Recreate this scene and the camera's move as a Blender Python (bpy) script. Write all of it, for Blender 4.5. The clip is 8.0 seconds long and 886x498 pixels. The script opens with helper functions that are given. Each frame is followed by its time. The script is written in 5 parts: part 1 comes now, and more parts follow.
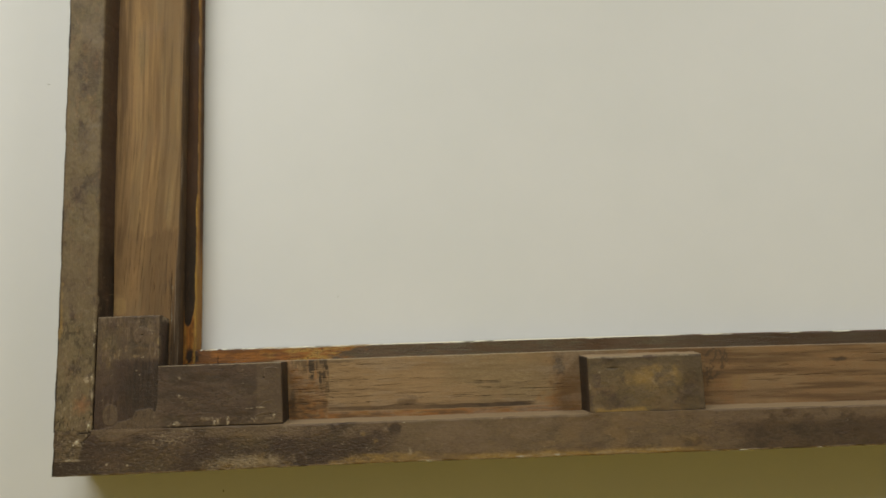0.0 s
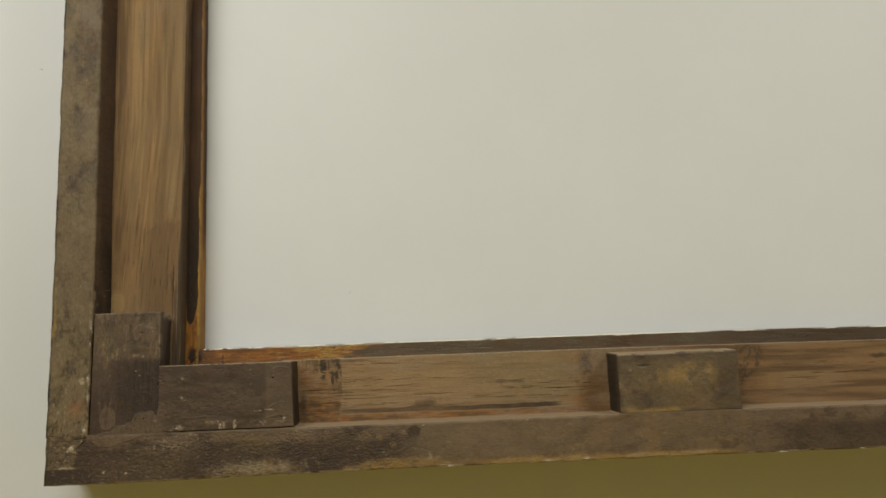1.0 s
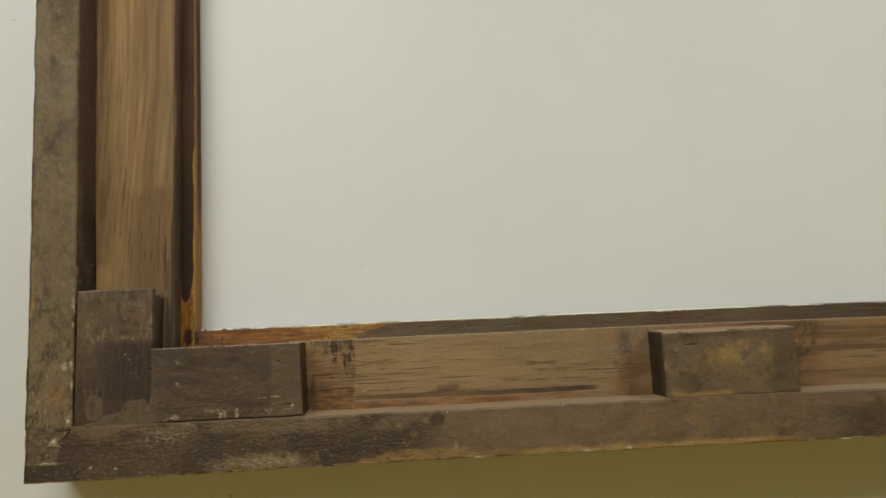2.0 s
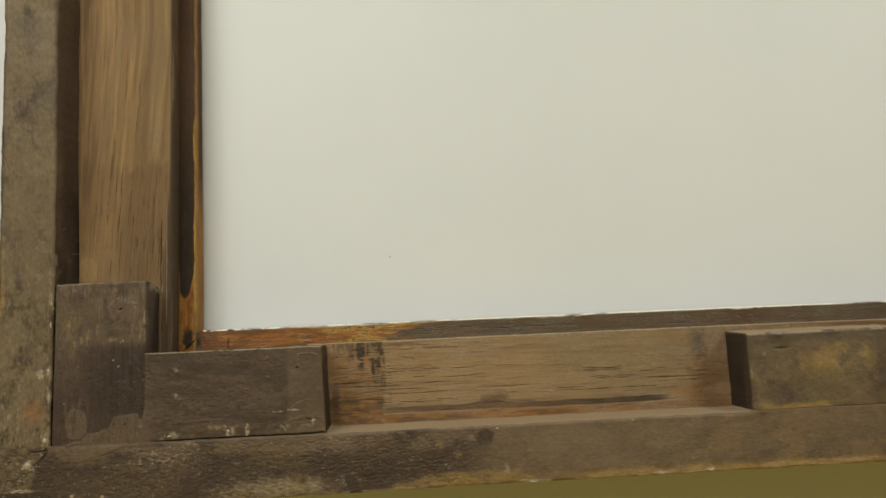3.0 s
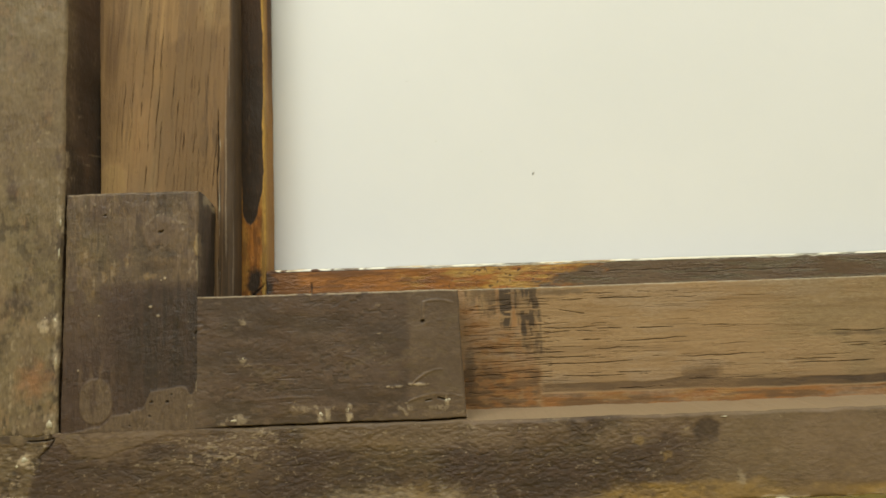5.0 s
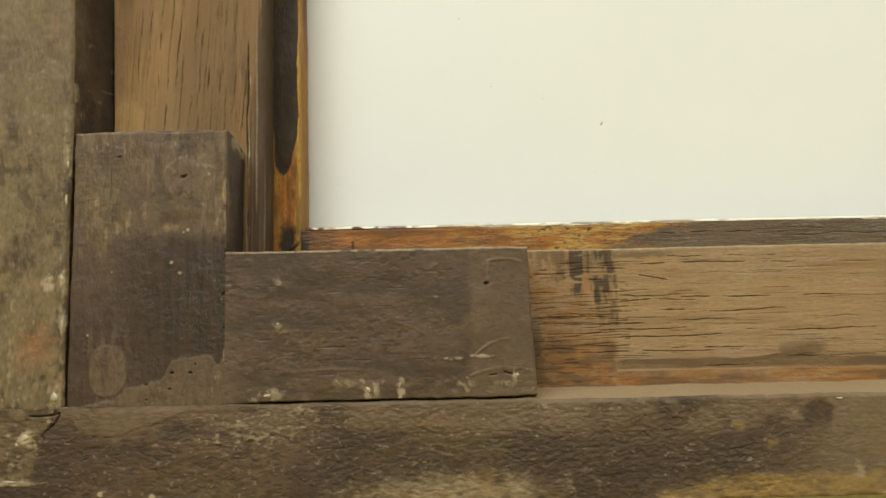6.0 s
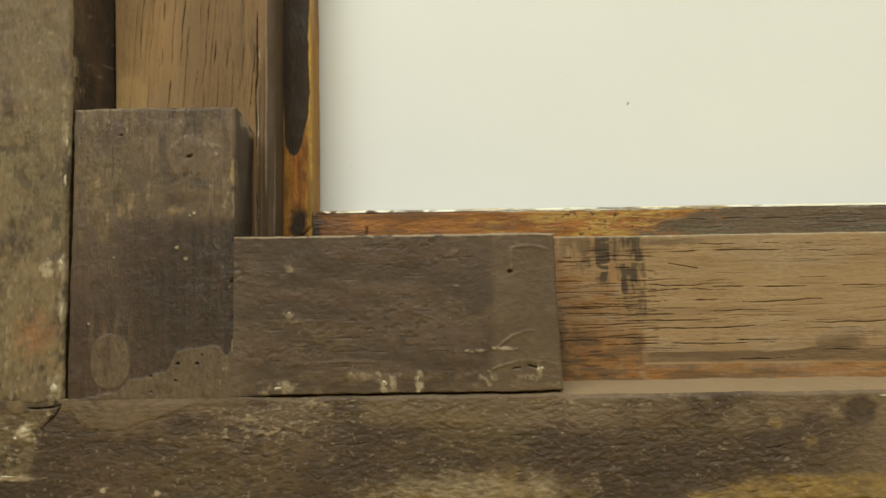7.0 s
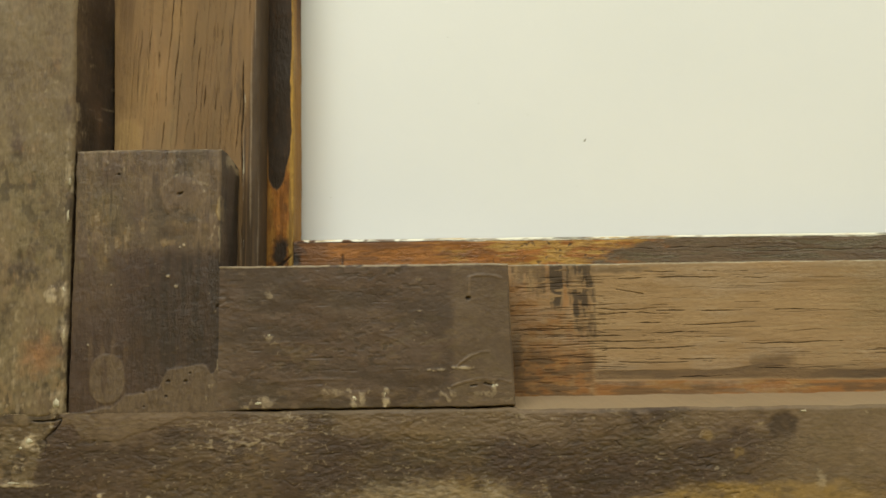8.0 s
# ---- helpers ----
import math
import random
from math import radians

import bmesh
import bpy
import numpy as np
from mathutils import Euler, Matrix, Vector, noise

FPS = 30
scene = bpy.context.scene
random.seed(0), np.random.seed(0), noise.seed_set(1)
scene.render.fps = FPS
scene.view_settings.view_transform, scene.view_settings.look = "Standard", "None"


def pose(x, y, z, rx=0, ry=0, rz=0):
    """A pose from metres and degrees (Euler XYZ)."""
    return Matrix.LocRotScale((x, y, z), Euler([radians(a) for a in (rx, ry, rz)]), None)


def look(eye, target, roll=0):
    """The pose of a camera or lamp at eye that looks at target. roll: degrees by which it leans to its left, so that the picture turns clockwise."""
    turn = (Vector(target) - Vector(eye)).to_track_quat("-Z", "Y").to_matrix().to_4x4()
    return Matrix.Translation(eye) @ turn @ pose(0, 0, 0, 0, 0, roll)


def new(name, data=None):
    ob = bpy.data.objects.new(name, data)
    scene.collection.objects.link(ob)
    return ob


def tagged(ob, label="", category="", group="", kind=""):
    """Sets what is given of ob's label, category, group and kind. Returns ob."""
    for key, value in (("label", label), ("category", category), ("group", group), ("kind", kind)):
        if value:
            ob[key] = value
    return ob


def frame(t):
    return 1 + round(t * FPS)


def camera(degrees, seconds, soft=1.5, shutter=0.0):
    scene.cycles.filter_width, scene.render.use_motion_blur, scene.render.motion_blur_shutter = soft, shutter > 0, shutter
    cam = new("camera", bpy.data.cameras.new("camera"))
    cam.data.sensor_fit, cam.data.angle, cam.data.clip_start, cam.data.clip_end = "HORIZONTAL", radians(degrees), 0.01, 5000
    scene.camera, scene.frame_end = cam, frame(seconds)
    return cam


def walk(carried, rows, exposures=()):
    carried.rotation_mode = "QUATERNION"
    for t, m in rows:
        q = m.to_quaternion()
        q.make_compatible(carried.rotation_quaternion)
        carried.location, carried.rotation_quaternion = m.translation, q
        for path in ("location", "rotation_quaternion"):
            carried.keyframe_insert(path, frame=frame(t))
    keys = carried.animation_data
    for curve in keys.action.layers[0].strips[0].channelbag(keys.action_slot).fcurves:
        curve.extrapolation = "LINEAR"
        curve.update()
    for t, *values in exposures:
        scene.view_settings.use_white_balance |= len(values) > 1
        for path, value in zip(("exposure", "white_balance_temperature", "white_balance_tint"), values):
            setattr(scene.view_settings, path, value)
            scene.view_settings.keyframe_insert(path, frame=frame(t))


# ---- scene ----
cam = camera(66.8, 8.0, soft=1.7)
PATH = [
    (0, (0.005, 0.007, 1.39), (0.038, 1.986, 1.677), -1.9),
    (0.5, (-0.017, 0.026, 1.381), (0.025, 2.003, 1.681), -2.0),
    (1, (-0.038, 0.068, 1.374), (0.027, 2.042, 1.689), -2.2),
    (1.5, (-0.052, 0.115, 1.371), (0.015, 2.094, 1.655), -2.5),
    (3, (-0.125, 0.299, 1.382), (-0.026, 2.281, 1.631), -2.6),
    (3.5, (-0.152, 0.369, 1.375), (-0.085, 2.351, 1.638), -2.7),
    (4, (-0.187, 0.438, 1.362), (-0.132, 2.422, 1.603), -2.2),
    (4.5, (-0.214, 0.494, 1.359), (-0.168, 2.481, 1.586), -2.2),
    (6, (-0.272, 0.608, 1.335), (-0.258, 2.598, 1.536), -1.3),
    (6.5, (-0.279, 0.626, 1.339), (-0.274, 2.62, 1.499), -1.1),
    (7, (-0.282, 0.63, 1.339), (-0.277, 2.625, 1.49), -0.9),
    (7.5, (-0.273, 0.612, 1.341), (-0.262, 2.605, 1.508), -0.8),
    (8, (-0.261, 0.588, 1.348), (-0.253, 2.581, 1.524), -0.8),
]
EXPOSURES = [(0.0, -0.10, 6500, 11), (1.5, -0.09, 6500, 11), (3.0, 0.07, 6500, 9), (3.5, 0.13, 6500, 9), (4.0, 0.12, 6500, 9), (4.5, 0.28, 6550, 8), (6.0, 0.52, 6700, 6), (7.0, 0.42, 6700, 5), (8.0, 0.42, 6700, 5)]
walk(cam, [(t, look(eye, target, roll)) for t, eye, target, roll in PATH], EXPOSURES)

# ---- light: two broad ceiling lamps above and in front of the wall, dim room light ----
world = bpy.data.worlds.new("room_air")
world.use_nodes = True
world.node_tree.nodes["Background"].inputs[0].default_value = (1.0, 0.9, 0.7, 1)
world.node_tree.nodes["Background"].inputs[1].default_value = 0.05
scene.world = world
for x, wide, watts in ((-1.0, 2.0, 56.0), (1.9, 0.9, 41.5)):
    lamp_data = bpy.data.lights.new("ceiling_lamp", "AREA")
    lamp_data.shape, lamp_data.size, lamp_data.size_y = "RECTANGLE", wide, 0.7
    lamp_data.energy, lamp_data.color = watts, (0.965, 1.0, 0.97)
    new("ceiling_lamp", lamp_data).matrix_world = pose(x, -0.5, 3.05)

# ---- numbers of the place ----
WALL_Y = 1.094                 # face of the white wall
BACK_Y = 1.088                 # back of the frame
FRONT_Y = 1.0                  # face of the frame's outer bands and blocks
FLOOR_Y = 1.043                # face of the recessed boards
LIP_Y = 1.060                  # face of the inner lip
LEFT, RIGHT, BOTTOM, TOP = -0.544, 1.35, 1.228, 2.62
BAND = 0.0556                  # width of the side band
BAND_TOP = 1.288               # top of the bottom band
RAIL_TOP = 1.377               # top of the recessed boards
LIP_TOP, LIP_LEFT = 1.397, -0.359
ORIGIN = Vector((0.4, 1.044, BOTTOM))


# ---- smooth lattice noise for numpy arrays ----
def lattice(ix, iy, seed):
    n = (ix * 374761393 + iy * 668265263 + seed * 974634541) & 0xFFFFFFFF
    n = ((n ^ (n >> 13)) * 1274126177) & 0xFFFFFFFF
    return ((n ^ (n >> 16)) & 0xFFFF) / 65535.0


def vnoise(u, v, seed):
    u, v = np.broadcast_arrays(np.asarray(u, float), np.asarray(v, float))
    iu, iv = np.floor(u).astype(np.int64), np.floor(v).astype(np.int64)
    fu, fv = u - iu, v - iv
    fu, fv = fu * fu * (3 - 2 * fu), fv * fv * (3 - 2 * fv)
    a = lattice(iu, iv, seed) * (1 - fu) + lattice(iu + 1, iv, seed) * fu
    b = lattice(iu, iv + 1, seed) * (1 - fu) + lattice(iu + 1, iv + 1, seed) * fu
    return a * (1 - fv) + b * fv


def fbm(u, v, seed, octaves=4):
    total, weight, norm = 0.0, 1.0, 0.0
    for k in range(octaves):
        total = total + weight * vnoise(np.asarray(u) * 2 ** k, np.asarray(v) * 2 ** k, seed + 17 * k)
        norm, weight = norm + weight, weight * 0.55
    return total / norm


def ramp(x, a, b):
    k = np.clip((x - a) / (b - a), 0, 1)
    return k * k * (3 - 2 * k)


def blob(X, Z, cx, cz, rx, rz, seed, rough=0.6, grain=140.0, soft=0.35):
    """A worn patch with a ragged edge round (cx, cz)."""
    d = np.hypot((X - cx) / rx, (Z - cz) / rz) + rough * 2 * (fbm(X * grain, Z * grain, seed) - 0.5)
    return ramp(-d, -1 - soft / 2, -1 + soft / 2)


def split(U, V, u0, u1, v0, width, seed, wander=0.0008):
    """A crack along u, tapered at both ends."""
    vc = v0 + wander * 2 * (fbm(U * 45, U * 0 + seed, seed, 3) - 0.5)
    k = np.clip((U - u0) / (u1 - u0), 0, 1)
    w = width * ramp(vnoise(U * 75, U * 0 + 3, seed + 11), 0.15, 0.55) * np.sqrt(np.clip(4 * k * (1 - k), 0, 1)) * (0.45 + 0.9 * vnoise(U * 260, U * 0, seed + 5)) + 1e-7
    inside = (U > u0) & (U < u1)
    return np.where(inside, np.clip(1.25 - np.abs(V - vc) / w, 0, 1), 0.0)


def random_splits(U, V, u0, u1, v0, v1, count, seed, longest=0.12, width=0.0005):
    rnd = random.Random(seed)
    out = np.zeros_like(U)
    for k in range(count):
        a = rnd.uniform(u0 - 0.02, u1)
        b = a + longest * rnd.uniform(0.12, 1.0) ** 1.3
        out = np.maximum(out, split(U, V, max(a, u0), min(b, u1), rnd.uniform(v0, v1), width * rnd.uniform(0.45, 1.2), seed * 31 + k) * rnd.uniform(0.5, 1))
    return out


def scratches(X, Z, x0, x1, z0, z1, count, seed, longest=0.012, width=0.0005, slope=0.6):
    """Short scratches that run every way."""
    rnd = random.Random(seed)
    out = np.zeros_like(X)
    for k in range(count):
        cx, cz, turn = rnd.uniform(x0, x1), rnd.uniform(z0, z1), rnd.gauss(0, slope)
        half = 0.5 * longest * rnd.uniform(0.2, 1.0) ** 1.5
        a, b = np.searchsorted(X[:, 0], (cx - half, cx + half))
        if b - a < 2:
            continue
        dx, dz = X[a:b] - cx, Z[a:b] - cz
        u, v = dx * math.cos(turn) + dz * math.sin(turn), dz * math.cos(turn) - dx * math.sin(turn)
        v = v + rnd.uniform(-30, 30) * u * u
        out[a:b] = np.maximum(out[a:b], rnd.uniform(0.3, 1) * split(u + k, v, k - half, k + half, 0.0, width * rnd.uniform(0.5, 1.3), seed + k, 0.0004))
    return out


def wrinkle(X, Z, fx, fz, seed, width=0.035):
    """Fine wandering creases."""
    bend = fbm(X * fx * 0.6, Z * fz * 0.6, seed + 31, 2)
    n = fbm(X * fx + 1.6 * bend, Z * fz + 1.2 * bend, seed, 3)
    return ramp(-np.abs(n - 0.5), -width, -0.2 * width)


def dashes(X, Z, fx, fz, seed, lo=0.56, hi=0.70):
    """Short soft marks drawn out along one way."""
    return ramp(fbm(X * fx, Z * fz, seed, 3), lo, hi)


def stroke(X, Z, x0, z0, x1, z1, width, seed, bow=0.0):
    """A smear from one point to another, uneven at its rim, bowed by bow."""
    dx, dz = x1 - x0, z1 - z0
    long = math.hypot(dx, dz)
    u = ((X - x0) * dx + (Z - z0) * dz) / long ** 2
    v = ((Z - z0) * dx - (X - x0) * dz) / long - bow * 4 * u * (1 - u)
    d = np.hypot(v, long * np.maximum(0, np.maximum(-u, u - 1))) / (width * (0.4 + 1.2 * fbm(X * 300, Z * 300, seed, 2)))
    return ramp(-d, -1.2, -0.5)


# ---- materials ----
def material(name):
    m = bpy.data.materials.new(name)
    m.use_nodes = True
    nt = m.node_tree
    return m, nt, nt.nodes["Principled BSDF"]


def nd(nt, kind, **values):
    n = nt.nodes.new(kind)
    for key, value in values.items():
        n.inputs[key].default_value = value
    return n


def mix(nt, factor, a, b):
    n = nt.nodes.new("ShaderNodeMix")
    n.data_type = "RGBA"
    for socket, value in ((n.inputs[0], factor), (n.inputs[6], a), (n.inputs[7], b)):
        if isinstance(value, bpy.types.NodeSocket):
            nt.links.new(value, socket)
        else:
            socket.default_value = value if isinstance(value, float) else (*value, 1)
    return n.outputs[2]


def remap(nt, value, a, b, c=0.0, d=1.0):
    n = nd(nt, "ShaderNodeMapRange", **{"From Min": a, "From Max": b, "To Min": c, "To Max": d})
    nt.links.new(value, n.inputs[0])
    return n.outputs[0]


def grain_noise(nt, scale, stretch, detail=6.0, rough=0.6):
    co = nt.nodes.new("ShaderNodeTexCoord")
    mp = nt.nodes.new("ShaderNodeMapping")
    mp.inputs["Scale"].default_value = stretch
    nt.links.new(co.outputs["Object"], mp.inputs[0])
    n = nd(nt, "ShaderNodeTexNoise", Scale=scale, Detail=detail, Roughness=rough)
    nt.links.new(mp.outputs[0], n.inputs["Vector"])
    return n.outputs["Fac"]


def wood(name, tones, colors, along, fine=1.0, rough=0.72, grit=0.5, straight=0.07, crust=0.0, gloss=0.22):
    """Old wood: tones streaked along the grain; the wear masks of each board lay the named colours over them."""
    m, nt, bsdf = material(name)
    long_grain = (1, 1, straight) if along == "z" else (straight, 1, 1)
    short = max(0.4, straight)
    short_grain = (1, 1, short) if along == "z" else (short, 1, 1)
    blotch = remap(nt, grain_noise(nt, 26, (1, 1, 1), 5), 0.32, 0.68)
    streak = remap(nt, grain_noise(nt, 420, long_grain, 4), 0.3, 0.72)
    speck = remap(nt, grain_noise(nt, 620, short_grain, 3), 0.32, 0.70)
    color = mix(nt, blotch, tones[0], tones[1])
    color = mix(nt, remap(nt, streak, 0, 1, 0, 0.55 * fine), color, tones[2])
    half = nt.nodes.new("ShaderNodeMath")
    nt.links.new(streak, half.inputs[0])
    nt.links.new(speck, half.inputs[1])
    grain_mix = remap(nt, half.outputs[0], 0.3, 1.7)
    socket = {}
    for layer, keys in (("marks", ("bare", "dark", "pale", "crack")), ("tints", ("filler", "olive", "gold", "brown"))):
        at = nt.nodes.new("ShaderNodeAttribute")
        at.attribute_name = layer
        sep = nt.nodes.new("ShaderNodeSeparateColor")
        nt.links.new(at.outputs["Color"], sep.inputs[0])
        socket.update(zip(keys, (*sep.outputs[:3], at.outputs["Alpha"])))
    for key in ("olive", "bare", "gold", "brown", "dark", "filler", "pale"):
        c = colors[key]
        shade = streak if key in ("bare", "brown", "gold") else speck
        # the grain eats into the edge of every mark
        eat = nt.nodes.new("ShaderNodeMath")
        eat.operation = "MULTIPLY_ADD"
        nt.links.new(remap(nt, socket[key], 0, 1, -0.5, 0), eat.inputs[0])
        nt.links.new(grain_mix, eat.inputs[1])
        nt.links.new(remap(nt, socket[key], 0, 1, 0.0, 1.12), eat.inputs[2])
        amount = remap(nt, eat.outputs[0], 0, 1)
        color = mix(nt, amount, color, mix(nt, shade, c, tuple(v * (1 - (0.2 if key == "filler" else 0.45) * fine) for v in c)))
    color = mix(nt, remap(nt, speck, 0, 1, 0.0, 0.36 * fine), color, tuple(v * 0.4 for v in tones[0]))
    if crust:
        open_skin = remap(nt, socket["filler"], 0.0, 0.45, 1.0, 0.12)

        def on_skin(value):
            n = nt.nodes.new("ShaderNodeMath")
            n.operation = "MULTIPLY"
            nt.links.new(value, n.inputs[0])
            nt.links.new(open_skin, n.inputs[1])
            return n.outputs[0]

        pits = remap(nt, grain_noise(nt, 300, (0.5, 1, 1), 7, 0.72), 0.38, 0.54, min(0.26 + 0.05 * crust, 0.55), 0.0)
        color = mix(nt, on_skin(pits), color, tuple(v * 0.3 for v in tones[0]))
        crumbs = remap(nt, grain_noise(nt, 420, (0.6, 1, 1), 5, 0.7), 0.56, 0.70, 0.0, min(0.15 + 0.04 * crust, 0.4))
        color = mix(nt, on_skin(crumbs), color, tuple(v * 1.7 for v in tones[1]))
    color = mix(nt, socket["crack"], color, (0.032, 0.020, 0.011))
    nt.links.new(color, bsdf.inputs["Base Color"])
    nt.links.new(remap(nt, blotch, 0, 1, rough - 0.12, rough + 0.12), bsdf.inputs["Roughness"])
    bsdf.inputs["Specular IOR Level"].default_value = gloss
    bump = nd(nt, "ShaderNodeBump", Strength=grit, Distance=0.0006)
    nt.links.new(remap(nt, grain_noise(nt, 34, (1, 1, 1), 4), 0.38, 0.62, 0.12 * grit, 1.3 * grit), bump.inputs["Strength"])
    both = nt.nodes.new("ShaderNodeMath")
    nt.links.new(streak, both.inputs[0])
    nt.links.new(speck, both.inputs[1])
    crinkle = remap(nt, grain_noise(nt, 240, short_grain, 4, 0.7), 0.3, 0.7, 0.0, 1.2 * grit)
    rough_sum = nt.nodes.new("ShaderNodeMath")
    nt.links.new(both.outputs[0], rough_sum.inputs[0])
    nt.links.new(crinkle, rough_sum.inputs[1])
    height = rough_sum.outputs[0]
    if crust:
        coarse = remap(nt, grain_noise(nt, 260, (0.6, 1, 1), 7, 0.72), 0.38, 0.66, 0.0, crust)
        crust_sum = nt.nodes.new("ShaderNodeMath")
        nt.links.new(height, crust_sum.inputs[0])
        nt.links.new(on_skin(coarse), crust_sum.inputs[1])
        height = crust_sum.outputs[0]
    nt.links.new(height, bump.inputs["Height"])
    nt.links.new(bump.outputs[0], bsdf.inputs["Normal"])
    return m


GREY = [(0.101, 0.063, 0.039), (0.124, 0.082, 0.051), (0.066, 0.040, 0.024)]
TAN = [(0.354, 0.225, 0.108), (0.411, 0.272, 0.138), (0.246, 0.140, 0.062)]
TAN_UPRIGHT = [(0.378, 0.228, 0.098), (0.446, 0.278, 0.118), (0.257, 0.141, 0.058)]
CHAR = [(0.142, 0.090, 0.048), (0.172, 0.112, 0.060), (0.070, 0.041, 0.021)]
ON_PAINT = {"bare": (0.249, 0.152, 0.063), "dark": (0.037, 0.025, 0.015), "pale": (0.456, 0.351, 0.217), "filler": (0.206, 0.137, 0.079),
            "olive": (0.166, 0.116, 0.057), "gold": (0.360, 0.221, 0.064), "brown": (0.085, 0.049, 0.031)}
ON_WOOD = {"bare": (0.375, 0.160, 0.046), "dark": (0.082, 0.055, 0.035), "pale": (0.50, 0.45, 0.32), "filler": (0.36, 0.27, 0.18),
           "olive": (0.27, 0.205, 0.105), "gold": (0.44, 0.28, 0.10), "brown": (0.19, 0.108, 0.050)}
ON_LIP = {"bare": (0.45, 0.165, 0.025), "dark": (0.037, 0.023, 0.013), "pale": (0.86, 0.80, 0.64), "filler": (0.30, 0.22, 0.12),
          "olive": (0.165, 0.140, 0.078), "gold": (0.60, 0.34, 0.07), "brown": (0.115, 0.045, 0.013)}
painted_x = wood("grey_painted_wood_along", GREY, ON_PAINT, "x", fine=0.4, rough=0.58, grit=0.2, straight=0.55, crust=0.25, gloss=0.4)
band_paint = wood("grey_painted_band", GREY, ON_PAINT, "x", fine=0.42, rough=0.62, grit=0.36, straight=0.4, crust=1.15, gloss=0.35)
painted_side = wood("grey_painted_side", GREY, {**ON_PAINT, "bare": (0.37, 0.185, 0.080), "filler": (0.240, 0.170, 0.088), "olive": (0.198, 0.145, 0.072)}, "z", fine=0.5, rough=0.64, grit=0.45, straight=0.35, crust=0.6, gloss=0.35)
painted_z = wood("grey_painted_wood_upright", GREY, ON_PAINT, "z", fine=0.5, rough=0.58, grit=0.45, straight=0.4, crust=0.9, gloss=0.4)
bare_x = wood("bare_old_wood_along", TAN, ON_WOOD, "x", fine=0.8, grit=0.42, straight=0.045)
bare_z = wood("bare_old_wood_upright", TAN_UPRIGHT, ON_WOOD, "z", fine=0.8, grit=0.4, straight=0.022)
ledge_wood = wood("planed_ledge_wood", [(0.300, 0.212, 0.123), (0.330, 0.234, 0.138), (0.240, 0.160, 0.088)], ON_WOOD, "x", fine=0.35, grit=0.15)
lip_x = wood("charred_wood_along", CHAR, ON_LIP, "x", rough=0.5, gloss=0.45)
lip_z = wood("charred_wood_upright", CHAR, ON_LIP, "z", rough=0.66, gloss=0.25)


def plain(name, a, b, scale, rough, bump=0.1):
    m, nt, bsdf = material(name)
    f = remap(nt, grain_noise(nt, scale, (1, 1, 1), 5), 0.35, 0.65)
    nt.links.new(mix(nt, f, a, b), bsdf.inputs["Base Color"])
    bsdf.inputs["Roughness"].default_value = rough
    bp = nd(nt, "ShaderNodeBump", Strength=bump, Distance=0.001)
    nt.links.new(grain_noise(nt, scale * 60, (1, 1, 1), 3), bp.inputs["Height"])
    nt.links.new(bp.outputs[0], bsdf.inputs["Normal"])
    return m


wall_paint = plain("white_wall_paint", (0.80, 0.79, 0.76), (0.775, 0.77, 0.74), 5, 0.6, 0.04)
ceiling_paint = plain("ceiling_paint", (0.72, 0.71, 0.68), (0.68, 0.67, 0.64), 4, 0.8)
room_paint = plain("far_wall_paint", (0.24, 0.21, 0.14), (0.21, 0.18, 0.12), 4, 0.8)
floor_wood = plain("floor_boards", (0.50, 0.37, 0.06), (0.40, 0.29, 0.04), 8, 0.5)
speck_paint = plain("grey_speck", (0.46, 0.44, 0.38), (0.36, 0.33, 0.28), 300, 0.8)


# ---- mesh helpers ----
def link_mesh(name, verts, faces, mat, parent=None, label=""):
    me = bpy.data.meshes.new(name)
    me.from_pydata([tuple(v) for v in verts], [], faces)
    me.materials.append(mat)
    ob = new(name, me)
    if parent is not None:
        ob.parent = parent
    if label:
        ob["label"] = label
    return ob


def box(name, lo, hi, mat, parent=None, label="", origin=(0, 0, 0)):
    o = origin
    v = [(x - o[0], y - o[1], z - o[2]) for x in (lo[0], hi[0]) for y in (lo[1], hi[1]) for z in (lo[2], hi[2])]
    f = [(0, 1, 3, 2), (4, 6, 7, 5), (0, 4, 5, 1), (2, 3, 7, 6), (0, 2, 6, 4), (1, 5, 7, 3)]
    return link_mesh(name, v, f, mat, parent, label)


def steps(a, b, fine, limit=None):
    """Stations from a to b, close together up to limit and wide after it."""
    end = b if limit is None else min(b, limit)
    out = list(np.linspace(a, end, max(2, int(round((end - a) / fine)) + 1)))
    if end < b:
        out += list(np.linspace(end, b, max(2, int((b - end) / 0.02)) + 1))[1:]
    return np.array(out)


CHANNELS = ("bare", "dark", "pale", "crack", "filler", "olive", "gold", "brown")


class Wear:
    """The wear masks of one board over its face."""

    def __init__(self, X, Z):
        self.X, self.Z = X, Z
        self.mask = {key: np.zeros_like(X) for key in CHANNELS}

    def put(self, key, amount):
        self.mask[key] = np.maximum(self.mask[key], amount)

    def spot(self, key, cx, cz, rx, rz, strength=1.0, seed=1, rough=0.8, grain=190.0, soft=1.2):
        self.put(key, strength * blob(self.X, self.Z, cx, cz, rx, rz, seed, rough, grain, soft))

    def cut(self, key, amount):
        self.mask[key] = self.mask[key] * (1 - amount)


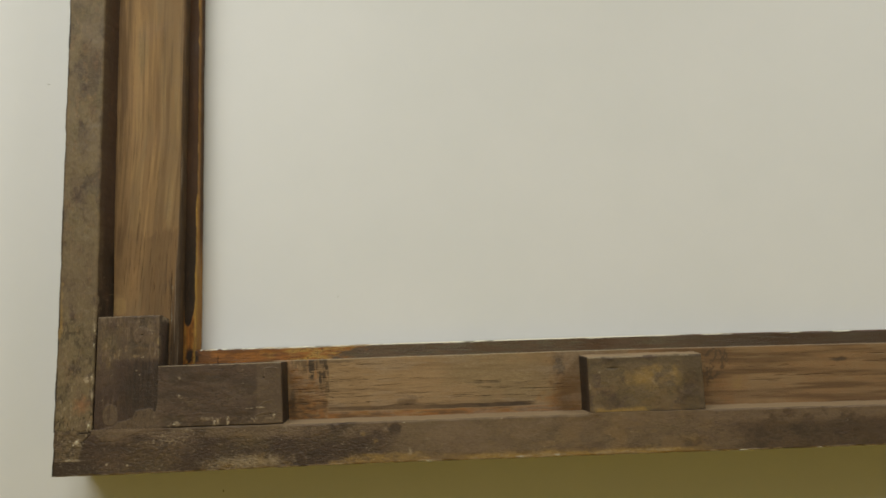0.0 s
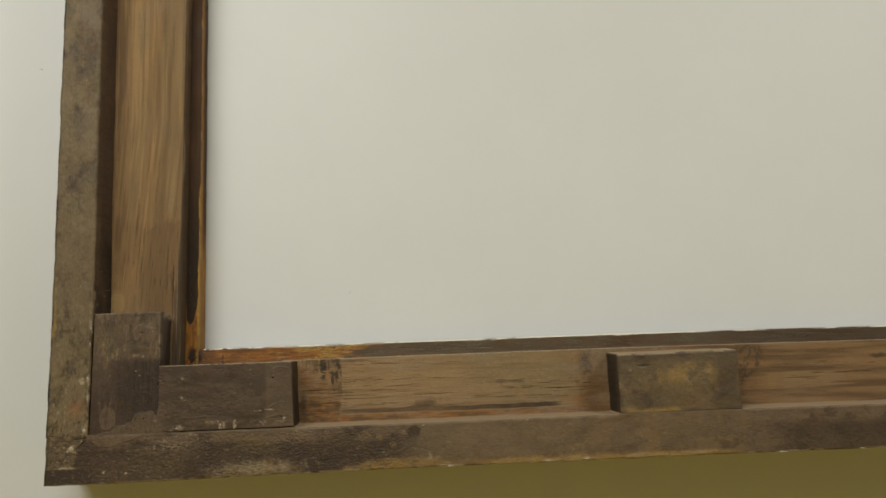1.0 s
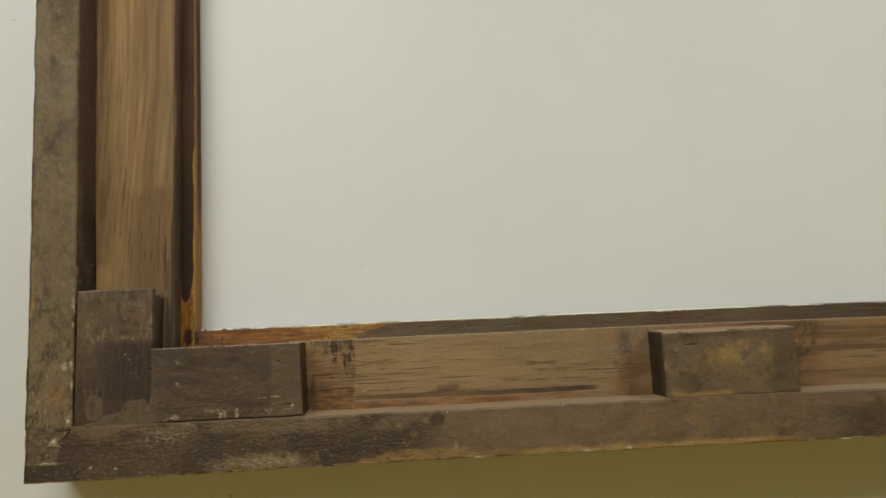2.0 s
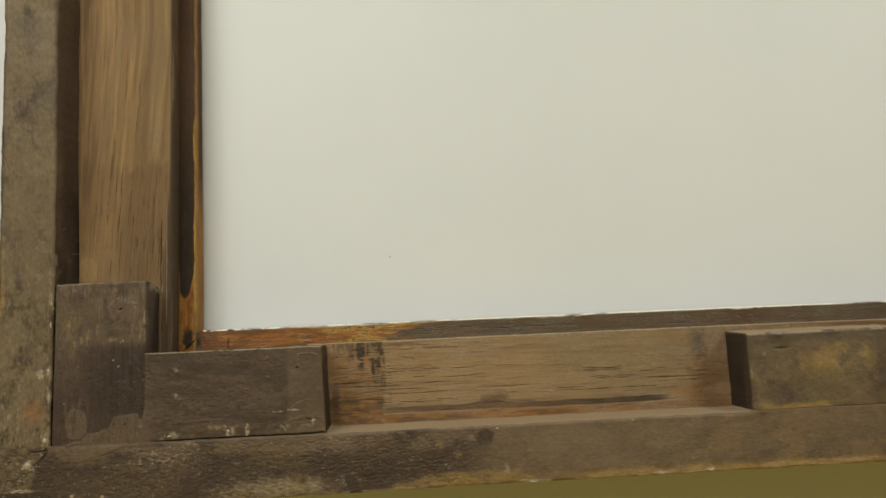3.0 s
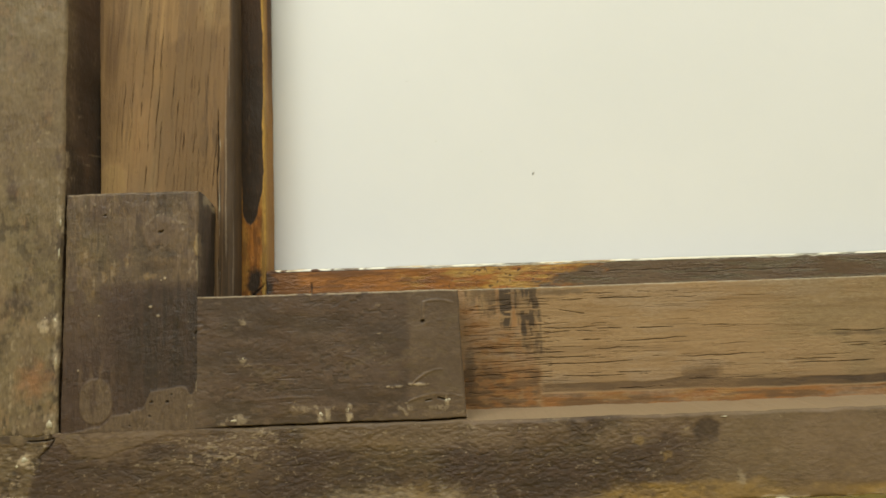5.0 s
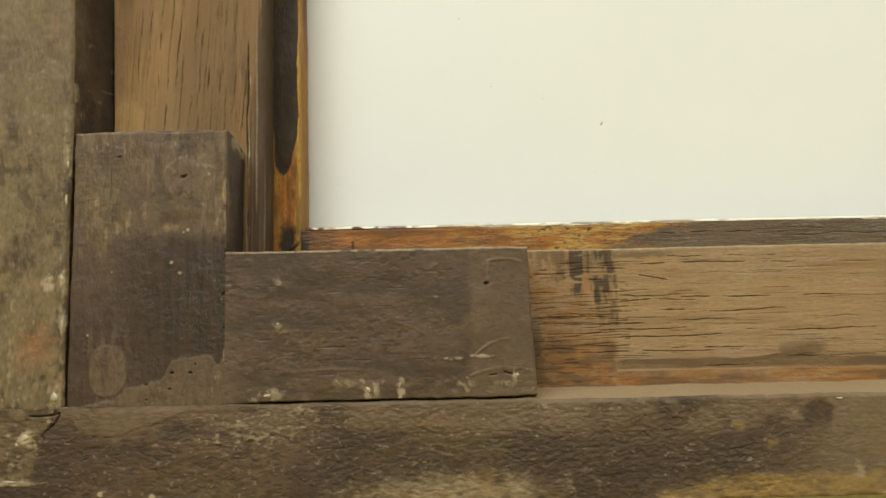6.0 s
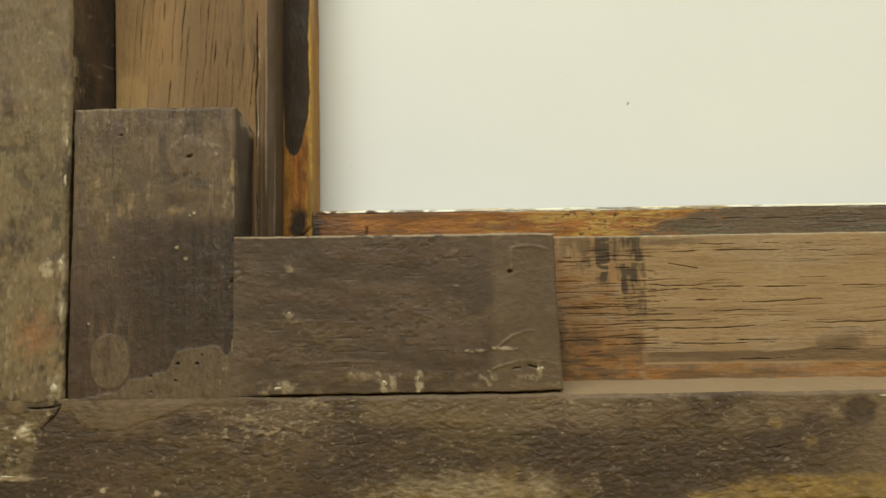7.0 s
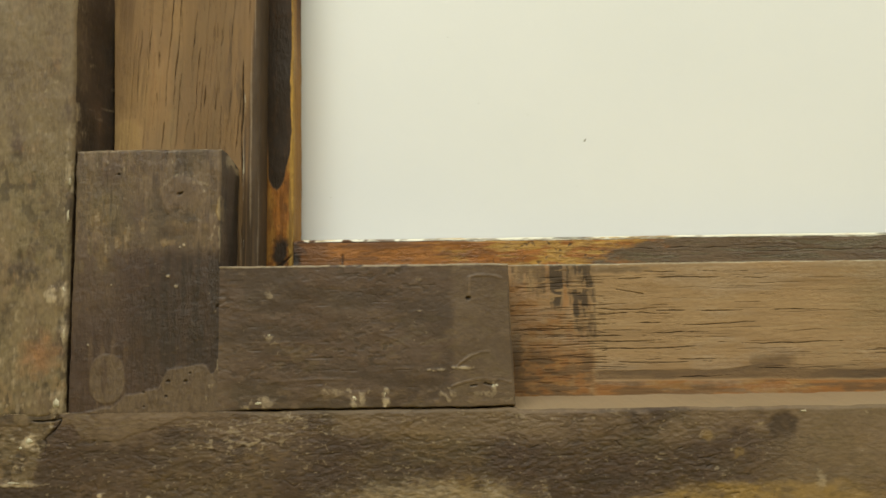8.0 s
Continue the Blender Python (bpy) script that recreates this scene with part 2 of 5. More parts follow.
def board(name, mat, parent, xs, zs, front, back, seed, wear=None, deep=0.0004, radius=0.003, wobble=0.0006,
          rounded="lrbt", soft=None, rim=None, label="", rise=0.0, bend=None, splay=0.0, splay_left=0.0, rim_top=None, rim_extra=None, top_mat=None, skin=None, lean=0.0, lean_left=0.0, tilt_right=0.0, drop=0.0, slant_left=0.0):
    """A board whose face looks along -y. wear(w) fills its masks; its face is uneven by deep; the sides named in
    rounded are eased by about radius and wander by wobble; rim: wear and painted shade of the far ends of its sides;
    rise: how far its top slopes up;
    bend: how far it is out of line; splay: how far its right side slopes out; rim_top: wear of its top side; rim_extra:
    more marks of its sides by place;
    top_mat: the material of its top side; skin: small relief of its face by place;
    lean: how far it strays to the left for each metre up; lean_left: the same for its left side alone; tilt_right: how
    far its right end leans in at the top;
    drop: how far its upper right corner falls off towards the back; slant_left: how far its left end leans in at the
    top."""
    X, Z = np.meshgrid(xs, zs, indexing="ij")
    x0, x1, z0, z1 = xs[0], xs[-1], zs[0], zs[-1]
    near = {"l": X - x0, "r": x1 - X, "b": Z - z0, "t": z1 - Z}
    w = Wear(X, Z)
    if wear:
        wear(w)
    m = {key: np.clip(value, 0, 1) for key, value in w.mask.items()}
    edge = np.full_like(X, 1.0)
    for side in rounded:
        edge = np.minimum(edge, near[side])
    r = radius * (0.55 + 0.9 * fbm(X * 70, Z * 70, seed + 3, 3))
    if soft is not None:
        r = np.maximum(r * soft(X, Z), 1e-5)
    k = np.clip(1 - edge / r, 0, 1)
    Y = front + r * (1 - np.sqrt(1 - np.minimum(k, 0.985) ** 2))
    Y = Y + deep * 2 * (fbm(X * 110, Z * 110, seed, 4) - 0.5) + deep * 1.6 * (fbm(X * 22, Z * 22, seed + 4, 3) - 0.5)
    Y = Y + 0.0016 * m["crack"] - 0.0004 * m["pale"] - 0.0005 * m["filler"] + 0.0003 * m["dark"]
    if skin is not None:
        Y = Y + skin(X, Z) * ramp(edge, 0.0, 0.004)
    XX, ZZ = X.copy(), Z.copy()
    loose = 1.0 if soft is None else np.clip(soft(X, Z), 0, 1)
    for side, sign in (("l", 1), ("r", -1)):
        if side in rounded:
            XX += sign * ramp(-near[side], -0.006, 0) * wobble * 2 * loose * (fbm(Z * 55, Z * 0, seed + 8, 5) - 0.3)
    for side, sign in (("b", 1), ("t", -1)):
        if side in rounded:
            ZZ += sign * ramp(-near[side], -0.006, 0) * wobble * 2 * loose * (fbm(X * 55, X * 0, seed + 9, 5) - 0.3)
    XX -= lean * np.clip(Z - 1.45, 0, 0.5)
    XX -= lean_left * np.clip(Z - 1.47, 0, 0.6) * (x1 - X) / (x1 - x0)
    XX -= tilt_right * ramp(X, x1 - 0.03, x1) * (Z - z0) / (z1 - z0)
    XX += slant_left * ramp(-X, -x0 - 0.02, -x0) * (Z - z0) / (z1 - z0)
    if bend is not None:
        ZZ += bend(X, Z)
    M = np.stack([m[key] for key in CHANNELS], -1).reshape(-1, 8)
    nx, nz = X.shape
    idx = np.arange(nx * nz).reshape(nx, nz)
    ring = np.concatenate([idx[:-1, 0], idx[-1, :-1], idx[:0:-1, -1], idx[0, :0:-1]])
    P = np.stack([XX, Y, ZZ], -1).reshape(-1, 3)
    # the sides: the rim again (for a sharp turn), then rows back to the wall side
    rows, row_marks = [P], [M]
    depths = np.linspace(0.0, 1.0, 13)
    for depth in depths:
        R = P[ring].copy()
        R[:, 1] += (back - R[:, 1]) * depth
        on_top, on_right = Z.ravel()[ring] >= z1 - 1e-6, X.ravel()[ring] >= x1 - 1e-6
        R[:, 2] += rise * depth * on_top
        R[:, 0] += splay * depth * on_right + splay_left * depth * (X.ravel()[ring] <= x0 + 1e-6)
        near_right = ramp(X.ravel()[ring], x1 - 0.014, x1)
        R[:, 2] = np.minimum(R[:, 2], np.where(near_right > 0, z1 - drop * near_right * depth ** 1.5, 1e3)) if drop else R[:, 2]
        k_rim = M[ring].copy()
        if rim is not None:
            target = np.array([rim.get(key, 0.0) for key in CHANNELS])
            uneven = (0.55 + 0.9 * fbm(R[:, 0] * 24 + R[:, 2] * 24, R[:, 1] * 180, seed + 12, 5))[:, None]
            target = np.tile(target, (len(R), 1))
            if rim_top is not None:
                target[on_top] = [rim_top.get(key, 0.0) for key in CHANNELS]
            share = np.full((len(R), 1), min(1, depth * 2 + 0.4))
            if rim_top is not None:
                share[on_top] = 1.0
            k_rim = k_rim * (1 - share) + target * np.clip(uneven, 0, 1.2) * share
        if rim_extra is not None:
            for key, amount in rim_extra(R).items():
                c = CHANNELS.index(key)
                k_rim[:, c] = np.maximum(k_rim[:, c], amount)
        rows.append(R)
        row_marks.append(np.clip(k_rim, 0, 1))
    verts = np.concatenate(rows) - np.array(ORIGIN)
    n0, count = nx * nz, len(ring)
    quads = [np.stack([idx[:-1, :-1], idx[1:, :-1], idx[1:, 1:], idx[:-1, 1:]], -1).reshape(-1, 4)]
    j, jn = np.arange(count), (np.arange(count) + 1) % count
    for row in range(len(depths) - 1):
        a, b = n0 + row * count, n0 + (row + 1) * count
        quads.append(np.stack([a + j, b + j, b + jn, a + jn], -1))
    quads = np.concatenate(quads)
    me = bpy.data.meshes.new(name)
    nq = len(quads)
    me.vertices.add(len(verts))
    me.vertices.foreach_set("co", verts.ravel().astype(np.float32))
    loops = np.concatenate([quads.ravel(), n0 + (len(depths) - 1) * count + j[::-1]])
    me.loops.add(len(loops))
    me.loops.foreach_set("vertex_index", loops.astype(np.int32))
    me.polygons.add(nq + 1)
    me.polygons.foreach_set("loop_start", np.append(np.arange(nq) * 4, nq * 4).astype(np.int32))
    me.polygons.foreach_set("loop_total", np.append(np.full(nq, 4), count).astype(np.int32))
    me.polygons.foreach_set("use_smooth", np.ones(nq + 1, bool))
    all_marks = np.concatenate(row_marks).astype(np.float32)
    for layer, part_of in (("marks", all_marks[:, :4]), ("tints", all_marks[:, 4:])):
        at = me.attributes.new(layer, "FLOAT_COLOR", "POINT")
        at.data.foreach_set("color", np.ascontiguousarray(part_of).ravel())
    me.materials.append(mat)
    if top_mat is not None:
        me.materials.append(top_mat)
        top_edge = Z.ravel()[ring] >= z1 - 1e-6
        slots = np.zeros(nq + 1, np.int32)
        slots[nq - (len(depths) - 1) * count:nq] = np.tile(top_edge & np.roll(top_edge, -1), len(depths) - 1)
        me.polygons.foreach_set("material_index", slots)
    me.update(calc_edges=True)
    me.validate()
    ob = new(name, me)
    ob.parent = parent
    if label:
        ob["label"] = label
    return ob


# ---- the room ----
wall_north = tagged(box("wall_north", (-2.5, WALL_Y, 0), (3.5, WALL_Y + 0.15, 3.1), wall_paint), "smooth white painted plaster wall with tiny specks", "wall", kind="structure")
tagged(box("wall_south", (-2.5, -3.15, 0), (3.5, -3.0, 3.1), room_paint), "plain beige painted wall", "wall", kind="structure")
tagged(box("wall_west", (-2.65, -3.15, 0), (-2.5, WALL_Y + 0.15, 3.1), room_paint), "plain beige painted wall", "wall", kind="structure")
tagged(box("wall_east", (3.5, -3.15, 0), (3.65, WALL_Y + 0.15, 3.1), room_paint), "plain beige painted wall", "wall", kind="structure")
tagged(box("floor", (-2.65, -3.15, -0.1), (3.65, WALL_Y + 0.15, 0), floor_wood), "yellow-brown wooden floor", "floor", kind="structure")
tagged(box("ceiling", (-2.65, -3.15, 3.1), (3.65, WALL_Y + 0.15, 3.2), ceiling_paint), "white painted ceiling", "ceiling", kind="structure")

# ---- the frame ----
frame_root = new("wooden_frame")
frame_root.location = ORIGIN
tagged(frame_root, "large old wooden frame with worn grey-brown paint on white wall", "frame")


def paint_wear(w, seed, sx=1.0, sz=1.0, cloud=1.0):
    """What all the painted boards share: blotches of brown, olive and soot drawn out along the grain, creases, tiny pale flecks."""
    X, Z = w.X * sx, w.Z * sz
    w.put("brown", 0.8 * cloud * ramp(fbm(X * 40, Z * 40, seed, 5), 0.30, 0.80))
    w.put("olive", 0.7 * cloud * ramp(fbm(X * 34, Z * 34, seed + 1, 5), 0.34, 0.80))
    w.put("dark", 0.6 * cloud * ramp(fbm(X * 60, Z * 60, seed + 2, 6), 0.45, 0.85))
    rough = ramp(fbm(X * 45, Z * 45, seed + 7, 3), 0.38, 0.62)
    w.put("dark", 0.16 * rough * wrinkle(X, Z, 170, 170, seed + 6))
    w.put("dark", 0.5 * rough * dashes(X, Z, 230, 230, seed + 9))
    w.put("olive", 0.6 * rough * dashes(X, Z, 210, 210, seed + 10))
    w.put("dark", 0.5 * ramp(fbm(X * 420, Z * 420, seed + 8, 3), 0.60, 0.78) * rough)
    w.put("bare", 0.35 * cloud * ramp(fbm(X * 70, Z * 70, seed + 3, 5), 0.52, 0.90))
    w.put("pale", 0.5 * ramp(fbm(X * 300, Z * 300, seed + 4, 3), 0.74, 0.86) * ramp(fbm(X * 30, Z * 30, seed + 5), 0.4, 0.7))


def sag(X, Z):
    """The bottom rail hangs a little towards its far end."""
    return -0.0035 * np.clip((X - 0.2) / 0.5, 0, 1.4) ** 1.5


# outer band of the side rail
def side_band_wear(w):
    X, Z = w.X, w.Z
    paint_wear(w, 110, 1.0, 0.5)
    low = ramp(-Z, -1.60, -1.40)
    w.cut("brown", 0.6 * low)
    w.cut("dark", 0.6 * low)
    w.put("olive", 0.95 * low * ramp(fbm(X * 90, Z * 55, 121), 0.20, 0.60))
    w.put("pale", 0.22 * low * ramp(fbm(X * 260, Z * 160, 120), 0.50, 0.8))
    w.put("filler", 0.62 * ramp(fbm(X * 60, Z * 35, 122), 0.35, 0.70))
    w.put("dark", 0.6 * low * ramp(fbm(X * 160, Z * 90, 123), 0.56, 0.80))
    w.cut("dark", 0.7 * (1 - low))
    w.cut("brown", 0.4 * (1 - low))
    w.put("olive", (1 - low) * (0.5 + 0.5 * ramp(fbm(X * 70, Z * 40, 141, 4), 0.35, 0.65)))
    w.put("filler", 0.6 * (1 - low) * ramp(fbm(X * 50, Z * 28, 142, 4), 0.42, 0.68))
    foot = ramp(-Z, -1.42, -1.33)
    w.put("filler", 0.55 * ramp(Z, 1.40, 1.47) * ramp(-Z, -1.66, -1.56) * ramp(fbm(X * 80, Z * 40, 146, 5), 0.15, 0.55))
    w.put("dark", 0.7 * foot * ramp(fbm(X * 260, Z * 170, 143, 4), 0.55, 0.70))
    w.put("pale", 0.42 * foot * ramp(fbm(X * 300, Z * 150, 144, 4), 0.60, 0.74))
    w.put("dark", 0.55 * low * dashes(X, Z, 240, 150, 147, 0.56, 0.70))
    w.put("bare", 0.30 * dashes(X, Z, 110, 60, 148, 0.54, 0.72))
    w.put("brown", 0.35 * (1 - low) * dashes(X, Z, 180, 110, 149, 0.62, 0.76))
    inner = ramp(X, LEFT + BAND - 0.007, LEFT + BAND - 0.002)
    w.put("pale", 0.65 * inner * ramp(Z, 1.30, 1.33) * ramp(-Z, -1.50, -1.43) * ramp(fbm(X * 300, Z * 80, 124), 0.42, 0.62))
    w.spot("pale", -0.499, 1.359, 0.0035, 0.0045, 1, 125, 0.9, 300)
    w.spot("pale", -0.491, 1.362, 0.002, 0.004, 0.9, 126, 0.9, 300)
    w.spot("pale", -0.490, 1.335, 0.0015, 0.006, 0.8, 127, 0.9, 300)
    w.spot("pale", -0.493, 1.294, 0.004, 0.008, 0.6, 128, 1.0, 300)
    w.spot("bare", -0.506, 1.322, 0.010, 0.013, 0.8, 129, 0.7, 120, 1.9)
    w.spot("dark", -0.524, 1.345, 0.004, 0.010, 0.9, 130, 1.0, 240)
    w.spot("dark", -0.512, 1.660, 0.006, 0.016, 0.6, 131, 1.0)
    w.spot("brown", -0.522, 1.646, 0.010, 0.020, 0.8, 132, 1.0)
    for cx, cz, size in ((-0.515, 1.80, 0.004), (-0.519, 1.745, 0.005), (-0.536, 1.748, 0.003), (-0.537, 1.715, 0.003), (-0.514, 1.725, 0.003), (-0.51, 1.60, 0.004), (-0.538, 1.56, 0.003), (-0.53, 1.67, 0.003)):
        w.spot("brown", cx, cz, 0.8 * size, 1.3 * size, 0.7, 150 + int(1000 * cz) % 37, 1.2, 260)
        w.spot("dark", cx, cz, 0.4 * size, 0.7 * size, 0.25, 160 + int(1000 * cz) % 37, 1.2, 260)
    for key in ("filler", "dark", "pale"):
        w.cut(key, 0.9 * blob(X, Z, -0.506, 1.322, 0.010, 0.013, 129, 0.7, 120, 1.0))
    w.spot("gold", -0.541, 1.77, 0.003, 0.020, 0.6, 139, 0.8)
    w.spot("gold", -0.541, 1.455, 0.004, 0.040, 0.8, 133, 0.8)
    w.put("dark", 0.6 * ramp(-(Z + 0.010 * (fbm(X * 130, Z * 130, 169, 4) - 0.5)), -1.2895, -1.2865))
    w.put("dark", 0.95 * ramp(-X, -LEFT - 0.0045, -LEFT - 0.0020) * ramp(fbm(X * 0, Z * 40, 134), 0.15, 0.36))


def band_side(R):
    """The band's inner side: dark brown, stained low down and darker there towards the back, with scratches and a
    chipped front edge.
    """
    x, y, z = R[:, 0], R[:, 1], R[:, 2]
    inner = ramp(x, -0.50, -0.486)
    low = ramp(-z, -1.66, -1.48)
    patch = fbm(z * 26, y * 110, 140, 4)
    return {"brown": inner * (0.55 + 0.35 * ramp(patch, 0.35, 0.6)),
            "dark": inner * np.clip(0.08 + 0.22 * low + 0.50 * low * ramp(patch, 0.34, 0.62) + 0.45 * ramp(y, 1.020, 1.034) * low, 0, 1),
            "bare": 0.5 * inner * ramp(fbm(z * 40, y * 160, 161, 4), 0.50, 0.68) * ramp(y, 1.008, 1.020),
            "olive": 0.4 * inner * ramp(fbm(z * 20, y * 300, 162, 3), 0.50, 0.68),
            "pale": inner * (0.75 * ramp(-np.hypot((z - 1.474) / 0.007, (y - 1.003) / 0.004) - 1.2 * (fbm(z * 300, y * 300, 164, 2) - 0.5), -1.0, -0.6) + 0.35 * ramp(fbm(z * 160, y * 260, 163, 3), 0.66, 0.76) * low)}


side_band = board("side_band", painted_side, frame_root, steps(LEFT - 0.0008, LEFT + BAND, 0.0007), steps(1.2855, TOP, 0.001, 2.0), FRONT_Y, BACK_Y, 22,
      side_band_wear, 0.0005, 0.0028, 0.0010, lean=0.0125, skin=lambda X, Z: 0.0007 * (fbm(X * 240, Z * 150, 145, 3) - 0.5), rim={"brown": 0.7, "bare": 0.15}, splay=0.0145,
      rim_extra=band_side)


# outer band of the bottom rail, with the broken mitre at its end
def band_grain(X, Z):
    return fbm(X * 330, Z * 520, 265, 3)


def band_smear(X, Z):
    """Smooth filler wiped over the joint above the corner."""
    edge = 1.2715 + 0.004 * ramp(X, -0.460, -0.440) + 0.009 * ramp(X, -0.452, -0.405) + 0.010 * ramp(-X, 0.474, 0.486) + 0.004 * (fbm(X * 120, Z * 60, 286, 4) - 0.5)
    return ramp(Z - edge, -0.0008, 0.0012) * ramp(-X, 0.390, 0.410)


def band_skin(X, Z):
    coarse = ramp(-X, -0.04, 0.12) * (1 - 0.92 * band_smear(X, Z)) + 0.04
    patchy = 0.3 + 1.0 * ramp(fbm(X * 28, Z * 40, 284, 3), 0.3, 0.7)
    return 0.0007 * patchy * coarse * (band_grain(X, Z) - 0.5) + 0.00022 * coarse * dashes(X, Z, 240, 600, 285, 0.50, 0.66) + 0.0003 * coarse * (fbm(X * 120, Z * 150, 277, 3) - 0.5) - 0.0003 * band_smear(X, Z)


def bottom_band_wear(w):
    X, Z = w.X, w.Z
    paint_wear(w, 210, 0.6, 1.0)
    left = ramp(-X, -0.02, 0.12)
    w.cut("dark", 0.75 * (1 - left) * ramp(-X, -0.42, -0.36))
    w.cut("brown", 0.5 * (1 - left))
    w.put("filler", (1 - left) * ramp(-X, -0.50, -0.40) * (1 - 0.45 * ramp(X, 0.10, 0.25)) * (0.40 + 0.45 * ramp(fbm(X * 30, Z * 45, 220, 5), 0.25, 0.75)))
    w.put("brown", 0.8 * left * ramp(fbm(X * 30, Z * 60, 221), 0.2, 0.7))
    w.put("dark", 0.55 * left * ramp(fbm(X * 40, Z * 110, 222, 6), 0.36, 0.80))
    w.put("bare", 0.75 * ramp(X, 0.03, 0.14) * ramp(-X, -0.46, -0.36) * ramp(fbm(X * 30, Z * 50, 223), 0.38, 0.66))
    w.put("brown", 0.55 * ramp(X, 0.36, 0.47))
    w.put("brown", 0.6 * ramp(X, 0.08, 0.22) * ramp(fbm(X * 36, Z * 60, 256, 5), 0.40, 0.62))
    w.put("olive", 0.6 * ramp(X, 0.40, 0.50) * ramp(fbm(X * 24, Z * 50, 273, 4), 0.35, 0.6))
    w.put("dark", 0.3 * ramp(X, 0.40, 0.47) * ramp(fbm(X * 20, Z * 40, 224), 0.25, 0.6))
    w.put("olive", 0.8 * ramp(X, -0.14, -0.04) * ramp(-X, -0.12, -0.02) * ramp(fbm(X * 30, Z * 40, 225), 0.3, 0.6))
    w.spot("filler", -0.435, 1.285, 0.055, 0.006, 0.6, 226, 0.5)
    w.spot("filler", -0.452, 1.275, 0.022, 0.009, 0.5, 227, 0.5)
    w.spot("filler", -0.370, 1.278, 0.030, 0.007, 0.5, 228, 1.0)
    w.spot("bare", -0.421, 1.266, 0.020, 0.006, 0.7, 229, 1.2)
    w.spot("bare", -0.399, 1.253, 0.030, 0.009, 0.6, 230, 1.2)
    w.spot("bare", -0.310, 1.258, 0.012, 0.008, 0.6, 231, 1.2)
    w.spot("bare", -0.305, 1.235, 0.050, 0.008, 0.7, 232, 1.1, 120, 2.0)
    w.spot("gold", -0.262, 1.2345, 0.05, 0.007, 0.6, 282, 1.0, 120, 2.0)
    w.spot("pale", -0.262, 1.2375, 0.05, 0.008, 0.5, 276, 1.0, 120, 2.0)
    w.spot("bare", -0.243, 1.236, 0.026, 0.011, 1.0, 233, 1.0, 120, 1.8)
    low = ramp(-Z, -BOTTOM - 0.013, -BOTTOM - 0.006)
    w.put("gold", 0.9 * low * ramp(X, -0.14, 0.05) * ramp(-X, -0.36, -0.28) * ramp(fbm(X * 40, Z * 60, 234), 0.12, 0.42))
    w.cut("filler", 0.85 * low * ramp(X, -0.14, 0.05) * ramp(-X, -0.36, -0.28) * ramp(fbm(X * 40, Z * 60, 234), 0.12, 0.42))
    w.put("gold", 0.85 * ramp(-Z, -BOTTOM - 0.004, -BOTTOM - 0.001) * ramp(fbm(X * 45, X * 0, 235), 0.34, 0.5))
    w.put("pale", 0.8 * ramp(-Z, -BOTTOM - 0.0032, -BOTTOM - 0.001) * ramp(fbm(X * 75, X * 0, 236, 3), 0.52, 0.62))
    w.put("pale", 0.6 * ramp(-Z, -BOTTOM - 0.0026, -BOTTOM - 0.0008) * ramp(-X, 0.10, 0.25) * ramp(fbm(X * 70, X * 0, 283), 0.35, 0.55))
    for k, (cx, cz, rx, rz) in enumerate(((0.123, 1.2305, 0.0065, 0.0018), (0.176, 1.2315, 0.0055, 0.0018), (0.455, 1.2290, 0.018, 0.0013),
                                          (-0.466, 1.242, 0.0018, 0.0012), (-0.437, 1.240, 0.0015, 0.0011), (-0.01, 1.2295, 0.014, 0.0014))):
        w.spot("pale", cx, cz, rx, rz, 1, 240 + k, 0.5, 400)
    for cx, cz, size in ((-0.102, 1.271, 0.005), (-0.084, 1.2605, 0.005), (-0.056, 1.278, 0.009), (-0.243, 1.236, 0.024), (-0.305, 1.236, 0.03)):
        w.cut("filler", 0.9 * blob(X, Z, cx, cz, size, min(size, 0.009), 270, 0.4))
        if size < 0.007 or cx < -0.2:
            w.cut("dark", 0.9 * blob(X, Z, cx, cz, size, min(size, 0.009), 271, 0.4))
            w.cut("brown", 0.9 * blob(X, Z, cx, cz, size, min(size, 0.009), 271, 0.4))
    w.spot("gold", -0.102, 1.271, 0.0032, 0.0032, 1, 246, 0.3, 300)
    w.spot("dark", -0.102, 1.2712, 0.0011, 0.0011, 1, 247, 0.3, 300)
    w.spot("gold", -0.084, 1.2605, 0.003, 0.004, 0.6, 248, 0.8, 300)
    w.spot("dark", -0.056, 1.278, 0.008, 0.0065, 0.85, 249, 0.8)
    w.spot("dark", -0.020, 1.238, 0.018, 0.008, 0.5, 250, 1.3, 150, 2.0)
    w.cut("filler", 0.5 * blob(X, Z, -0.020, 1.238, 0.020, 0.009, 250, 1.2, 150, 2.0))
    w.spot("pale", -0.035, 1.243, 0.003, 0.005, 0.5, 251, 0.9, 300)
    w.spot("dark", 0.358, 1.237, 0.018, 0.006, 0.6, 252, 0.9)
    w.put("pale", 0.6 * scratches(X, Z, -0.46, -0.19, 1.238, 1.286, 200, 253, 0.006, 0.0005, 0.6) * ramp(fbm(X * 40, Z * 60, 264), 0.35, 0.6))
    w.put("pale", 0.6 * scratches(X, Z, -0.42, -0.33, 1.264, 1.287, 110, 263, 0.008, 0.0006, 0.7))
    w.put("crack", 0.4 * left * scratches(X, Z, -0.50, 0.02, 1.232, 1.286, 380, 254, 0.007, 0.0006, 0.4))
    mid = ramp(X, -0.30, -0.22) * ramp(Z, 1.258, 1.275)
    w.put("filler", 0.65 * mid * ramp(fbm(X * 50, Z * 60, 268, 4), 0.2, 0.6))
    w.cut("dark", 0.6 * mid)
